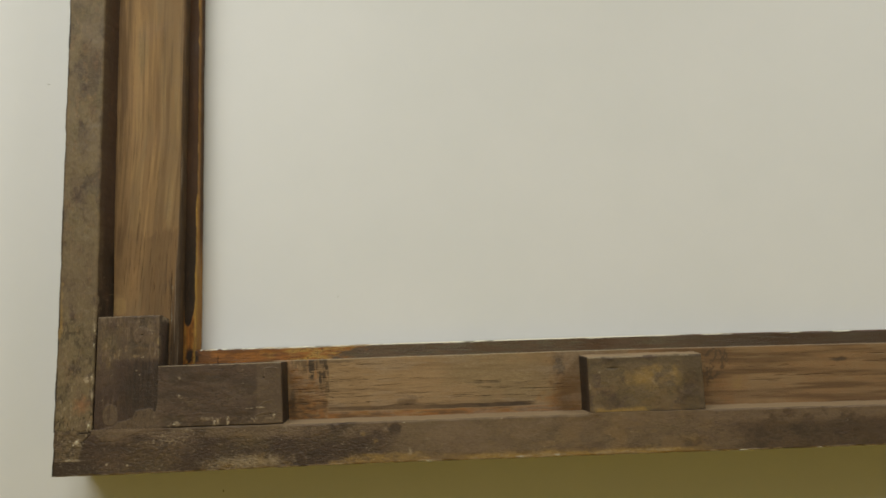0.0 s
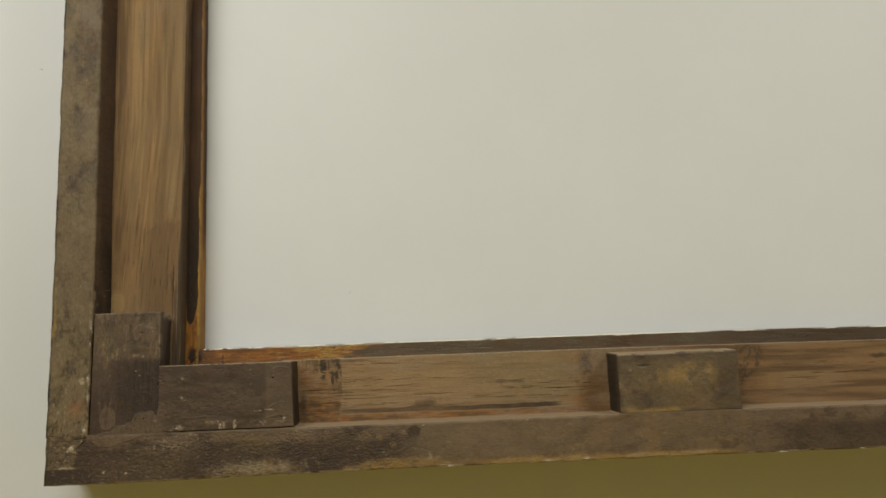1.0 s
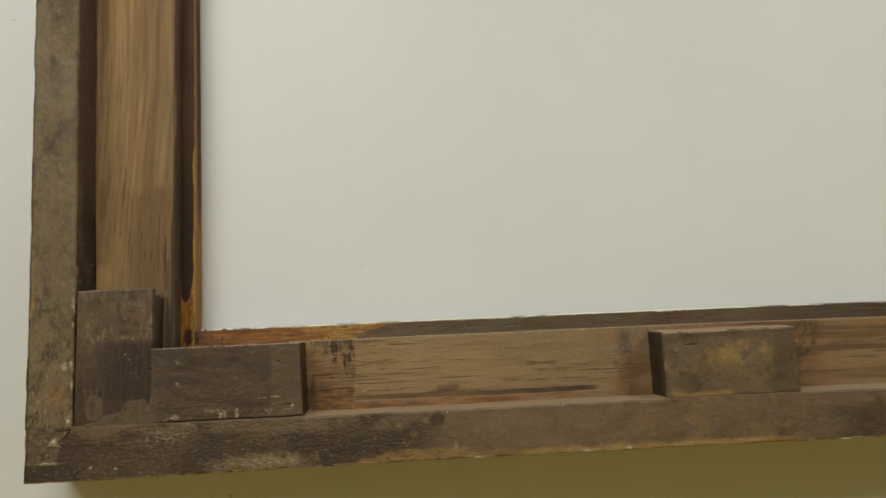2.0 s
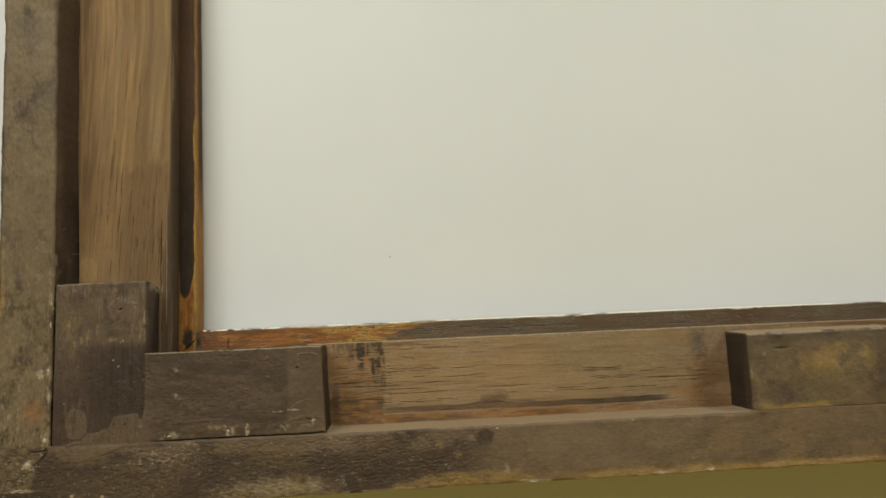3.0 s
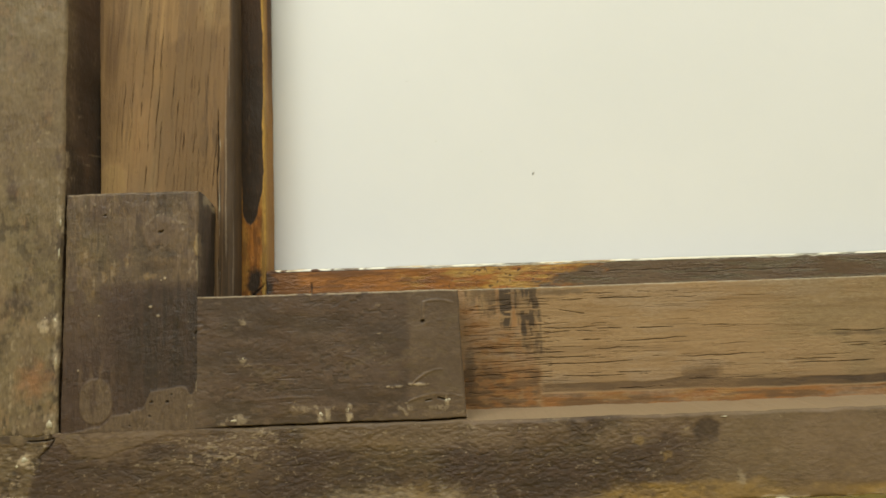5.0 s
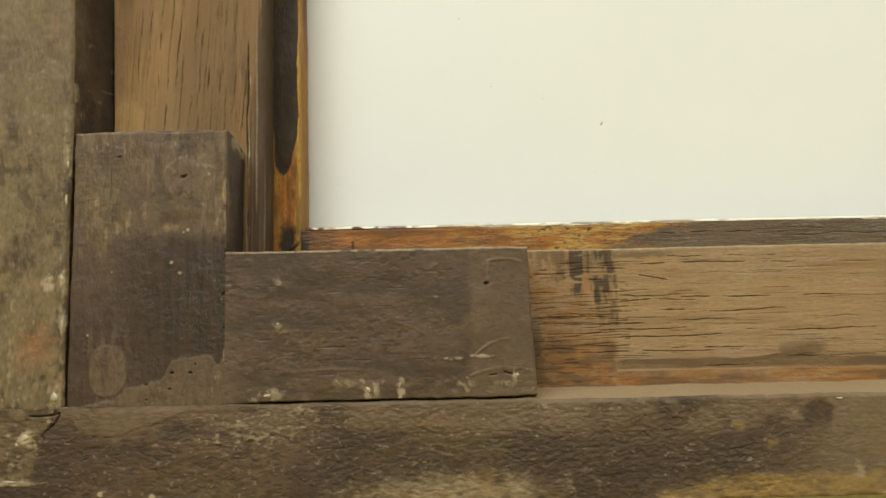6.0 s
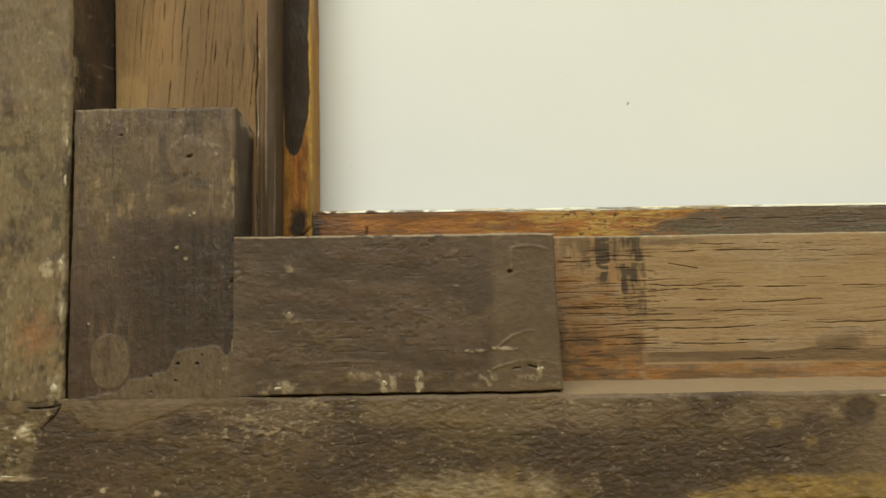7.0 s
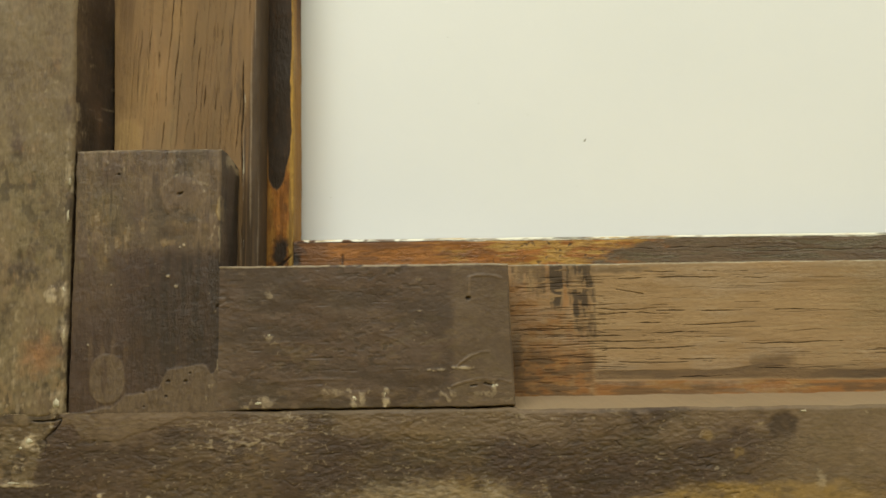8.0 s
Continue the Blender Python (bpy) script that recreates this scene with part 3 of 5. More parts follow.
    w.put("bare", 0.6 * ramp(X, -0.48, -0.44) * ramp(-X, 0.33, 0.38) * ramp(-Z, -1.268, -1.255) * ramp(fbm(X * 45, Z * 70, 269, 5), 0.35, 0.65))
    grain = band_grain(X, Z)
    w.put("dark", 0.62 * left * ramp(fbm(X * 25, Z * 45, 266), 0.25, 0.55) * ramp(grain, 0.50, 0.66))
    ochre = np.maximum(blob(X, Z, -0.405, 1.252, 0.050, 0.016, 278, 0.9, 90, 1.6), blob(X, Z, -0.262, 1.238, 0.055, 0.012, 279, 0.8, 90, 1.4))
    w.cut("dark", 0.65 * ochre)
    w.cut("brown", 0.7 * ochre)
    w.put("bare", 0.50 * ochre * ramp(1 - grain, 0.32, 0.6))
    w.put("gold", 0.30 * ochre * ramp(fbm(X * 90, Z * 200, 272, 4), 0.42, 0.62))
    smear = band_smear(X, Z)
    for key in ("dark", "bare", "brown", "pale", "crack"):
        w.cut(key, 0.8 * smear)
    w.put("olive", 0.35 * smear)
    w.put("filler", 0.28 * smear * (0.7 + 0.6 * fbm(X * 50, Z * 70, 280, 3)))
    # crusty pale ground beside it, smooth olive ground further on
    crusty = blob(X, Z, -0.374, 1.2745, 0.032, 0.015, 287, 0.8, 60, 1.2)
    w.cut("dark", 0.4 * crusty)
    w.put("filler", 0.5 * crusty * dashes(X, Z, 160, 300, 288, 0.42, 0.6))
    w.put("pale", 0.5 * crusty * dashes(X, Z, 260, 420, 289, 0.58, 0.72))
    even = ramp(X, -0.335, -0.320) * ramp(-X, 0.185, 0.205) * ramp(Z + 0.010 * (fbm(X * 40, Z * 60, 290, 4) - 0.5), 1.268, 1.274)
    for key in ("dark", "brown", "crack"):
        w.cut(key, 0.6 * even)
    w.put("olive", 0.5 * even)
    w.put("filler", 0.42 * even * (0.6 + 0.8 * fbm(X * 40, Z * 120, 291, 3)))
    rough_dark = left * ramp(-Z, -1.278, -1.270) * ramp(fbm(X * 24, Z * 40, 292, 4), 0.28, 0.52)
    w.put("dark", 0.30 * rough_dark)
    w.put("dark", 0.55 * rough_dark * dashes(X, Z, 240, 600, 285, 0.42, 0.62))
    w.put("bare", 0.32 * left * (1 - smear) * (1 - even) * dashes(X, Z, 210, 520, 293, 0.52, 0.72))
    w.put("pale", 0.4 * left * (1 - smear) * dashes(X, Z, 330, 560, 294, 0.66, 0.78))
    w.put("dark", 0.34 * left * (1 - smear) * (0.5 + 0.5 * ramp(fbm(X * 18, Z * 40, 168, 3), 0.35, 0.6)))
    w.cut("bare", 0.35 * left)
    w.put("dark", 0.35 * left * (1 - smear) * dashes(X, Z, 420, 900, 170, 0.52, 0.70))
    w.spot("gold", -0.116, 1.242, 0.009, 0.006, 0.55, 295, 0.9, 120, 1.4)
    w.spot("gold", -0.105, 1.2370, 0.030, 0.004, 0.5, 296, 0.9, 120, 1.4)
    w.spot("dark", 0.343, 1.2400, 0.020, 0.007, 0.8, 297, 0.8, 90, 1.4)
    w.put("bare", 0.25 * left * ramp(1 - grain, 0.55, 0.75) * ramp(fbm(X * 30, Z * 50, 267), 0.35, 0.6))
    lit = ramp(X, -0.11, -0.03) * ramp(-X, -0.44, -0.34)
    w.cut("dark", 0.55 * lit)
    w.cut("brown", 0.45 * lit)
    w.put("filler", lit * (0.18 + 0.32 * ramp(fbm(X * 40, Z * 60, 165, 4), 0.3, 0.65)))
    w.put("olive", 0.7 * lit)
    w.put("bare", 0.30 * lit * ramp(fbm(X * 34, Z * 46, 166, 5), 0.46, 0.70))
    w.put("gold", 0.70 * lit * ramp(-(Z + 0.006 * (fbm(X * 50, X * 0, 167, 3) - 0.5)), -1.2400, -1.2335))
    w.put("dark", 0.45 * left * (1 - smear) * ramp(fbm(X * 26, Z * 60, 176, 4), 0.46, 0.62))
    w.put("bare", 0.40 * left * (1 - smear) * ramp(fbm(X * 22, Z * 55, 177, 4), 0.52, 0.66))
    foot_line = 1.2345 + 0.0085 * ramp(X, -0.150, -0.095) - 0.004 * ramp(X, -0.02, 0.06) + 0.007 * (fbm(X * 45, Z * 60, 178, 4) - 0.5)
    golden = ramp(foot_line - Z, -0.0035, 0.0045) * ramp(X, -0.165, -0.140) * ramp(-X, -0.40, -0.30)
    for key in ("dark", "brown"):
        w.cut(key, 0.75 * golden)
    w.put("gold", 0.8 * golden * (0.5 + 0.5 * ramp(fbm(X * 90, Z * 160, 179, 4), 0.35, 0.6)))
    w.spot("dark", -0.168, 1.2450, 0.026, 0.0055, 0.65, 180, 0.9, 90, 1.6)
    hole = blob(X, Z, -0.0565, 1.2765, 0.0085, 0.0075, 181, 0.7, 120, 0.8)
    for key in ("filler", "olive", "bare", "gold", "pale"):
        w.cut(key, 0.8 * hole)
    w.put("dark", 0.6 * hole)
    w.put("bare", 0.35 * ramp(X, 0.02, 0.12) * (0.5 + 0.5 * ramp(fbm(X * 16, Z * 36, 184, 4), 0.35, 0.6)))
    w.put("gold", 0.32 * ramp(X, -0.06, 0.04) * ramp(-X, -0.40, -0.32) * ramp(fbm(X * 26, Z * 50, 182, 5), 0.42, 0.64))
    w.put("pale", 0.75 * ramp(-Z, -BOTTOM - 0.0030, -BOTTOM - 0.0012) * ramp(X, -0.12, -0.02) * ramp(fbm(X * 26, X * 0, 183, 3), 0.50, 0.60))
    far = ramp(X, -0.10, -0.02) * ramp(-X, -0.48, -0.38)
    w.put("brown", 0.50 * far * ramp(fbm(X * 38, Z * 55, 185, 5), 0.48, 0.64))
    w.put("dark", 0.40 * far * ramp(fbm(X * 30, Z * 50, 186, 5), 0.56, 0.70))
    w.put("filler", 0.45 * far * ramp(fbm(X * 34, Z * 60, 187, 5), 0.52, 0.68))
    yellow = ramp(-(Z + 0.005 * (fbm(X * 40, X * 0, 188, 3) - 0.5)), -1.2370, -1.2325) * ramp(X, 0.02, 0.08) * ramp(-X, -0.40, -0.34)
    for key in ("dark", "brown", "filler"):
        w.cut(key, 0.8 * yellow)
    w.put("gold", 0.9 * yellow)
    w.put("pale", 0.45 * yellow * ramp(fbm(X * 60, Z * 200, 189, 4), 0.30, 0.60))
    # broken mitre: grey plaster beyond a ragged slanting crack
    slant = (X + 0.4985) * 0.92 - (Z - 1.270) * 0.38 + 0.013 * (fbm(X * 110, Z * 110, 255, 5) - 0.5)
    beyond = ramp(-slant, -0.0008, 0.0022) * ramp(Z + 0.002 * (fbm(X * 200, X * 0, 298, 3) - 0.5), 1.2465, 1.2480)
    w.cut("dark", beyond)
    w.cut("brown", beyond)
    w.cut("bare", beyond)
    w.put("filler", 0.42 * beyond * ramp(fbm(X * 150, Z * 150, 281, 5), 0.40, 0.65))
    w.put("olive", 0.8 * beyond)
    sooty = X + 0.5 * (Z - 1.240) + 0.016 * (fbm(X * 90, Z * 90, 171, 4) - 0.5)
    w.put("dark", 0.62 * ramp(-sooty, 0.460, 0.490) * ramp(-Z - 0.003 * (fbm(X * 150, X * 0, 172, 3) - 0.5), -1.2485, -1.2455))
    w.put("dark", 0.85 * ramp(-X - 0.003 * (fbm(X * 0, Z * 90, 173, 3) - 0.5), -LEFT - 0.0055, -LEFT - 0.0030))
    w.put("gold", 0.8 * ramp(-Z, -BOTTOM - 0.0030, -BOTTOM - 0.0012) * ramp(-X, 0.30, 0.40) * ramp(fbm(X * 30, X * 0, 174, 3), 0.22, 0.42))
    w.put("pale", 0.45 * ramp(-Z, -BOTTOM - 0.0022, -BOTTOM - 0.0008) * ramp(-X, 0.30, 0.40) * ramp(fbm(X * 60, X * 0, 175, 3), 0.40, 0.55))
    w.put("brown", 0.5 * beyond * ramp(fbm(X * 90, Z * 90, 299, 4), 0.4, 0.65))
    w.put("dark", 0.7 * beyond * ramp(fbm(X * 140, Z * 140, 257, 5), 0.44, 0.66))
    w.put("pale", 0.5 * beyond * ramp(fbm(X * 260, Z * 260, 258, 4), 0.66, 0.76))
    w.spot("pale", -0.509, 1.272, 0.0045, 0.0045, 1, 259, 0.9, 300)
    w.spot("pale", -0.516, 1.2478, 0.012, 0.0011, 0.75, 260, 0.6, 300)
    w.put("crack", 0.75 * np.exp(-(slant / 0.0008) ** 2) * ramp(Z, 1.262, 1.270) * ramp(fbm(X * 150, Z * 150, 261), 0.34, 0.56))
    w.put("crack", stroke(X, Z, -0.507, 1.2838, -0.490, 1.2850, 0.0006, 262, -0.0006))
    w.put("crack", stroke(X, Z, -0.490, 1.2850, -0.4960, 1.2765, 0.0005, 274, 0.0006))


bottom_band = board("bottom_band", band_paint, frame_root, steps(LEFT, RIGHT, 0.0006, 0.70), steps(BOTTOM, BAND_TOP, 0.0004), FRONT_Y, BACK_Y, 42,
      bottom_band_wear, 0.0004, 0.0028, 0.0008, skin=band_skin, soft=lambda X, Z: 1 - 0.97 * np.maximum(ramp(-X, 0.37, 0.40), 0.8 * ramp(X, 0.224, 0.235) * ramp(-X, -0.41, -0.39)) * ramp(Z, 1.26, 1.27),
      rim={"gold": 0.5, "brown": 0.4}, rim_top={}, top_mat=ledge_wood, rise=0.0050, slant_left=0.0022,
      bend=lambda X, Z: -0.0035 * ramp(-X, 0.05, 0.5) * ramp(-Z, -1.262, -1.228) + (0.7 * sag(X, Z) - 0.0014 * ramp(X, -0.2175, -0.2140) * ramp(-X, -0.226, -0.222)) * ramp(Z, 1.24, 1.28))


# recessed board of the side rail
def side_panel_wear(w):
    X, Z = w.X, w.Z
    G = X - 0.075 * np.clip(Z - 1.44, 0, 0.30)      # the grain leans to the right on its way up
    w.put("brown", 0.75 * ramp(fbm(G * 150, Z * 5, 311, 5), 0.25, 0.85))
    w.put("brown", 0.45 * ramp(fbm(G * 40, Z * 5, 342, 4), 0.35, 0.75))
    w.put("brown", 0.85 * ramp(-X, 0.445, 0.468) * ramp(fbm(G * 110, Z * 6, 312), 0.35, 0.6) * ramp(Z, 1.49, 1.56))
    edge_z = 1.586 + 0.2 * (X + 0.43) + 0.026 * (fbm(G * 120, Z * 6, 313) - 0.5)
    w.put("brown", 0.72 * ramp(edge_z - Z, -0.005, 0.014) * (0.55 + 0.45 * ramp(X, -0.445, -0.430)))
    w.put("olive", 0.6 * ramp(fbm(G * 60, Z * 8, 314), 0.35, 0.8))
    w.put("bare", 0.3 * ramp(fbm(G * 50, Z * 6, 315), 0.42, 0.8))
    w.put("gold", 0.18 * ramp(fbm(G * 70, Z * 4, 341, 5), 0.40, 0.85) * ramp(Z, 1.50, 1.60))
    streaks = ramp(fbm(X * 330, Z * 26, 317, 4), 0.36, 0.60)
    w.put("dark", 0.60 * streaks * blob(X, Z, -0.402, 1.526, 0.007, 0.026, 318, 0.5, 60, 1.6))
    w.put("dark", 0.55 * streaks * blob(X, Z, -0.399, 1.494, 0.009, 0.018, 319, 0.5, 60, 1.6))
    w.put("dark", 0.50 * streaks * blob(X, Z, -0.448, 1.648, 0.004, 0.014, 320, 0.5, 60, 1.6))
    w.put("brown", 0.50 * ramp(fbm(G * 120, Z * 3, 325, 4), 0.44, 0.64))
    w.put("brown", 0.60 * ramp(-Z, -1.62, -1.57) * ramp(fbm(X * 60, Z * 14, 326, 4), 0.25, 0.6) * ramp(Z, 1.47, 1.49))
    w.put("olive", 0.45 * ramp(X, -0.428, -0.412) * ramp(Z, 1.56, 1.60))
    drift = 0.0055 * ramp(Z, 1.455, 1.520) + 0.0035 * ramp(Z, 1.50, 1.60) + 0.0012 * (fbm(X * 0, Z * 60, 348, 3) - 0.5)
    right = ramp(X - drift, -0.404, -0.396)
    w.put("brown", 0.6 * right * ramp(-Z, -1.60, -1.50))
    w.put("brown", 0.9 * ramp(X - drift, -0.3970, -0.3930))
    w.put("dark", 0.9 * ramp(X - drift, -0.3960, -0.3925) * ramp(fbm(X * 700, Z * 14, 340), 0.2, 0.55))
    w.put("pale", 0.5 * ramp(X, -0.3965, -0.3955) * ramp(-X, 0.3935, 0.3945) * ramp(fbm(X * 200, Z * 60, 321), 0.6, 0.7) * ramp(-Z, -1.53, -1.46))
    w.put("crack", 0.5 * random_splits(Z, G, 1.44, 1.72, -0.482, -0.398, 90, 322, 0.10, 0.00026))
    w.put("crack", 0.7 * random_splits(Z, G, 1.44, 1.60, -0.43, -0.398, 26, 323, 0.05, 0.0003))
    w.put("crack", 0.35 * random_splits(Z, G, 1.55, 2.0, -0.492, -0.43, 26, 324, 0.14, 0.0004))
    for k, (a, b, x) in enumerate(((1.448, 1.585, -0.4505), (1.448, 1.575, -0.4350), (1.486, 1.570, -0.4645), (1.486, 1.545, -0.4705), (1.448, 1.512, -0.4415), (1.448, 1.545, -0.4160), (1.470, 1.620, -0.4570), (1.448, 1.500, -0.4005), (1.490, 1.600, -0.4455), (1.455, 1.530, -0.4240), (1.475, 1.560, -0.4300))):
        w.put("crack", 0.85 * split(Z, G, a, b, x, 0.00034, 330 + k, 0.0012) * (0.45 + 0.55 * ramp(fbm(X * 0, Z * 60, 360 + k, 3), 0.35, 0.55)))
    w.put("dark", 0.22 * dashes(G, Z, 420, 8, 343, 0.58, 0.74))
    for key in ("brown", "olive", "dark"):
        w.cut(key, 0.85 * blob(X, Z, -0.472, 1.466, 0.0105, 0.0125, 316, 0.25, 120, 0.5))
    w.spot("gold", -0.472, 1.466, 0.0105, 0.0125, 0.45, 316, 0.25, 120, 0.5)
    # fluted dark right side with a pale-dotted crack
    flute = fbm(X * 620, Z * 12, 344, 4)
    w.put("filler", 0.55 * ramp(X - drift, -0.3975, -0.3930) * ramp(fbm(X * 800, Z * 9, 352, 3), 0.58, 0.70))
    w.put("dark", 0.20 * dashes(X, Z, 800, 30, 353, 0.60, 0.74) * ramp(-Z, -1.56, -1.50))
    w.put("gold", 0.25 * ramp(-np.abs(X + 0.452), -0.018, -0.004) * ramp(Z, 1.52, 1.60) * ramp(fbm(G * 90, Z * 3.5, 349, 4), 0.30, 0.7))
    w.put("brown", 0.8 * ramp(-X, 0.450, 0.472) * ramp(Z, 1.50, 1.58) * ramp(fbm(X * 260, Z * 7, 350, 4), 0.3, 0.6))
    w.put("dark", 0.4 * ramp(Z, 1.52, 1.58) * dashes(G, Z, 300, 7, 351, 0.58, 0.72))
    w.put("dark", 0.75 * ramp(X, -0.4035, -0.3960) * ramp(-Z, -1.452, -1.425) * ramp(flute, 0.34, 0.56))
    w.put("crack", 0.9 * split(Z, X, 1.376, 1.540, -0.3945, 0.0006, 345, 0.0010))
    w.put("pale", 0.7 * split(Z, X, 1.376, 1.520, -0.3933, 0.0005, 346, 0.0010) * dashes(X, Z, 200, 160, 347, 0.50, 0.62))


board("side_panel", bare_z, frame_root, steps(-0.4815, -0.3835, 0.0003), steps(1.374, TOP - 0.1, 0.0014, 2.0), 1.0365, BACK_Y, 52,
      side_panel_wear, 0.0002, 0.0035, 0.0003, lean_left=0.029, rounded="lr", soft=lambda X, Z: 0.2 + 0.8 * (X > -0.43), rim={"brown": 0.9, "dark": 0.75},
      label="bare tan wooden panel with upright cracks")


# recessed boards of the bottom rail
def recess_wear(w):
    X, Z = w.X, w.Z
    grain = fbm(X * 10, Z * 170, 411, 4)
    w.put("brown", 0.38 * ramp(grain, 0.42, 0.75))
    w.put("filler", 0.42 * ramp(fbm(X * 14, Z * 60, 412, 4), 0.36, 0.70))
    w.put("olive", 0.55 * ramp(X, -0.06, 0.06) * (0.5 + 0.5 * ramp(fbm(X * 25, Z * 40, 404, 4), 0.25, 0.6)))
    w.put("brown", 0.40 * ramp(X, 0.02, 0.20) * ramp(fbm(X * 18, Z * 50, 406, 4), 0.3, 0.7))
    w.put("dark", 0.22 * (1 - 0.7 * ramp(X, -0.03, 0.06)) * dashes(X, Z, 60, 520, 410, 0.60, 0.74))
    # end by the corner block: bare reddish wood, rust low down, soot hanging from the top
    end = ramp(-X + 0.005 * (fbm(X * 0, Z * 160, 409) - 0.5), 0.155, 0.163)
    w.put("filler", 0.40 * end * ramp(fbm(X * 80, Z * 180, 439, 4), 0.25, 0.6))
    w.put("bare", end * (0.36 + 0.34 * ramp(fbm(X * 120, Z * 150, 413, 5), 0.30, 0.65)))
    w.put("brown", end * (0.05 + 0.30 * ramp(fbm(X * 90, Z * 200, 414, 5), 0.40, 0.70)))
    rust = end * ramp(-(Z + 0.008 * (fbm(X * 110, Z * 110, 416, 4) - 0.5)), -1.326, -1.310)
    w.put("bare", 0.95 * rust * (0.5 + 0.5 * ramp(fbm(X * 150, Z * 130, 417, 4), 0.25, 0.6)))
    w.cut("filler", 0.8 * rust)
    w.put("brown", rust * (0.32 + 0.60 * ramp(fbm(X * 110, Z * 330, 418, 5), 0.38, 0.62)))
    w.put("crack", 0.25 * rust * dashes(X, Z, 90, 700, 476, 0.60, 0.72))
    w.put("gold", 0.35 * rust * dashes(X, Z, 120, 420, 477, 0.54, 0.70))
    w.spot("brown", -0.2105, 1.310, 0.006, 0.020, 1.0, 421, 1.1, 160)
    w.spot("dark", -0.2125, 1.313, 0.003, 0.014, 0.5, 473, 1.2, 200)
    w.spot("brown", -0.196, 1.315, 0.006, 0.006, 0.8, 474, 1.2, 160)
    w.spot("brown", -0.173, 1.3055, 0.012, 0.0040, 0.8, 422, 0.7)
    soot = np.zeros_like(X)
    for k, (a, b, low, much) in enumerate(((-0.204, -0.189, 1.354, 0.65), (-0.188, -0.1775, 1.344, 0.95), (-0.1765, -0.1565, 1.352, 0.8), (-0.1725, -0.1605, 1.330, 0.85), (-0.214, -0.204, 1.366, 0.6), (-0.164, -0.1555, 1.318, 0.6))):
        sway = 0.0012 * (fbm(Z * 160, X * 0 + k, 424 + k, 3) - 0.5)
        ragged = low + 0.012 * (fbm(X * 420, X * 0, 430 + k, 3) - 0.5)
        soot = np.maximum(soot, much * ramp(X + sway, a, a + 0.0012) * ramp(-X - sway, -b, -b + 0.0016) * ramp(Z - ragged, -0.004, 0.006))
    w.put("dark", soot * (0.45 + 0.60 * ramp(fbm(X * 330, Z * 110, 415, 4), 0.34, 0.56)) * ramp(fbm(X * 90, Z * 600, 408, 3), 0.20, 0.42))
    w.cut("bare", 0.7 * soot)
    w.cut("filler", soot)
    w.spot("dark", -0.142, 1.3725, 0.022, 0.0028, 0.6, 419, 0.8)
    # grey stained strip along the foot with rust under it
    foot = 1.2975 + 0.0016 * (fbm(X * 40, X * 0, 423) - 0.5) + 0.0008 * ramp(-X, -0.05, 0.1)
    past = ramp(X, -0.166, -0.154)
    top = foot + 0.0068 + 0.0014 * (fbm(X * 50, X * 0, 436, 3) - 0.5) + 0.004 * np.exp(-((X + 0.043) / 0.016) ** 2)
    strip = ramp(Z - foot, -0.0010, 0.0012) * ramp(top - Z, -0.0003, 0.0010) * past * ramp(-X, -0.165, -0.14)
    w.put("brown", 0.65 * strip)
    w.put("dark", strip * (0.36 + 0.36 * ramp(X, -0.02, 0.08) + 0.2 * ramp(fbm(X * 40, Z * 200, 425, 4), 0.35, 0.6)))
    w.cut("filler", strip)
    rusty = ramp(foot - Z, -0.0012, 0.0020) * past
    w.put("bare", rusty * (0.75 + 0.3 * ramp(fbm(X * 60, Z * 160, 426, 4), 0.3, 0.6)))
    w.put("brown", rusty * (0.22 + 0.60 * ramp(fbm(X * 45, Z * 330, 427, 4), 0.44, 0.64)))
    w.put("gold", 0.45 * rusty * ramp(fbm(X * 50, Z * 160, 407, 4), 0.52, 0.68))
    w.spot("dark", -0.040, 1.3085, 0.016, 0.0050, 0.5, 437, 0.9)
    w.spot("brown", -0.030, 1.3120, 0.012, 0.0070, 0.5, 438, 0.9)
    # end by the middle block
    w.spot("dark", 0.193, 1.3575, 0.0085, 0.016, 0.95, 428, 0.7)
    w.put("brown", 0.7 * ramp(X, 0.155, 0.195) * (0.6 + 0.4 * ramp(fbm(X * 70, Z * 90, 472, 4), 0.3, 0.6)))
    w.spot("brown", 0.200, 1.340, 0.026, 0.026, 0.7, 429, 0.9)
    w.spot("bare", 0.198, 1.305, 0.034, 0.013, 0.7, 430, 0.7, 120, 1.6)
    w.spot("bare", 0.205, 1.330, 0.022, 0.034, 0.55, 431, 0.9)
    w.put("pale", 0.6 * ramp(Z, RAIL_TOP - 0.0013, RAIL_TOP - 0.0005) * ramp(fbm(X * 60, X * 0, 466), 0.2, 0.5))
    w.put("dark", 0.22 * (1 - 0.7 * ramp(X, -0.03, 0.06)) * dashes(X, Z, 45, 800, 467, 0.58, 0.72))
    w.put("dark", 0.60 * ramp(X, -0.216, -0.205) * ramp(-X, 0.156, 0.162) * ramp(Z + 0.01 * (fbm(X * 200, X * 0, 468, 3) - 0.5), 1.358, 1.368) * ramp(fbm(X * 300, Z * 90, 469, 3), 0.25, 0.55))
    # cracks along the grain
    w.put("crack", 0.6 * random_splits(X, Z, -0.215, -0.150, 1.312, 1.368, 130, 432, 0.045, 0.00036))
    w.put("crack", 0.42 * random_splits(X, Z, -0.165, 0.02, 1.306, 1.372, 80, 433, 0.06, 0.00026))
    w.put("crack", 0.6 * random_splits(X, Z, 0.02, 0.20, 1.310, 1.338, 20, 435, 0.07, 0.0005))
    w.spot("dark", 0.075, 1.3345, 0.022, 0.0016, 0.6, 471, 0.8, 120)
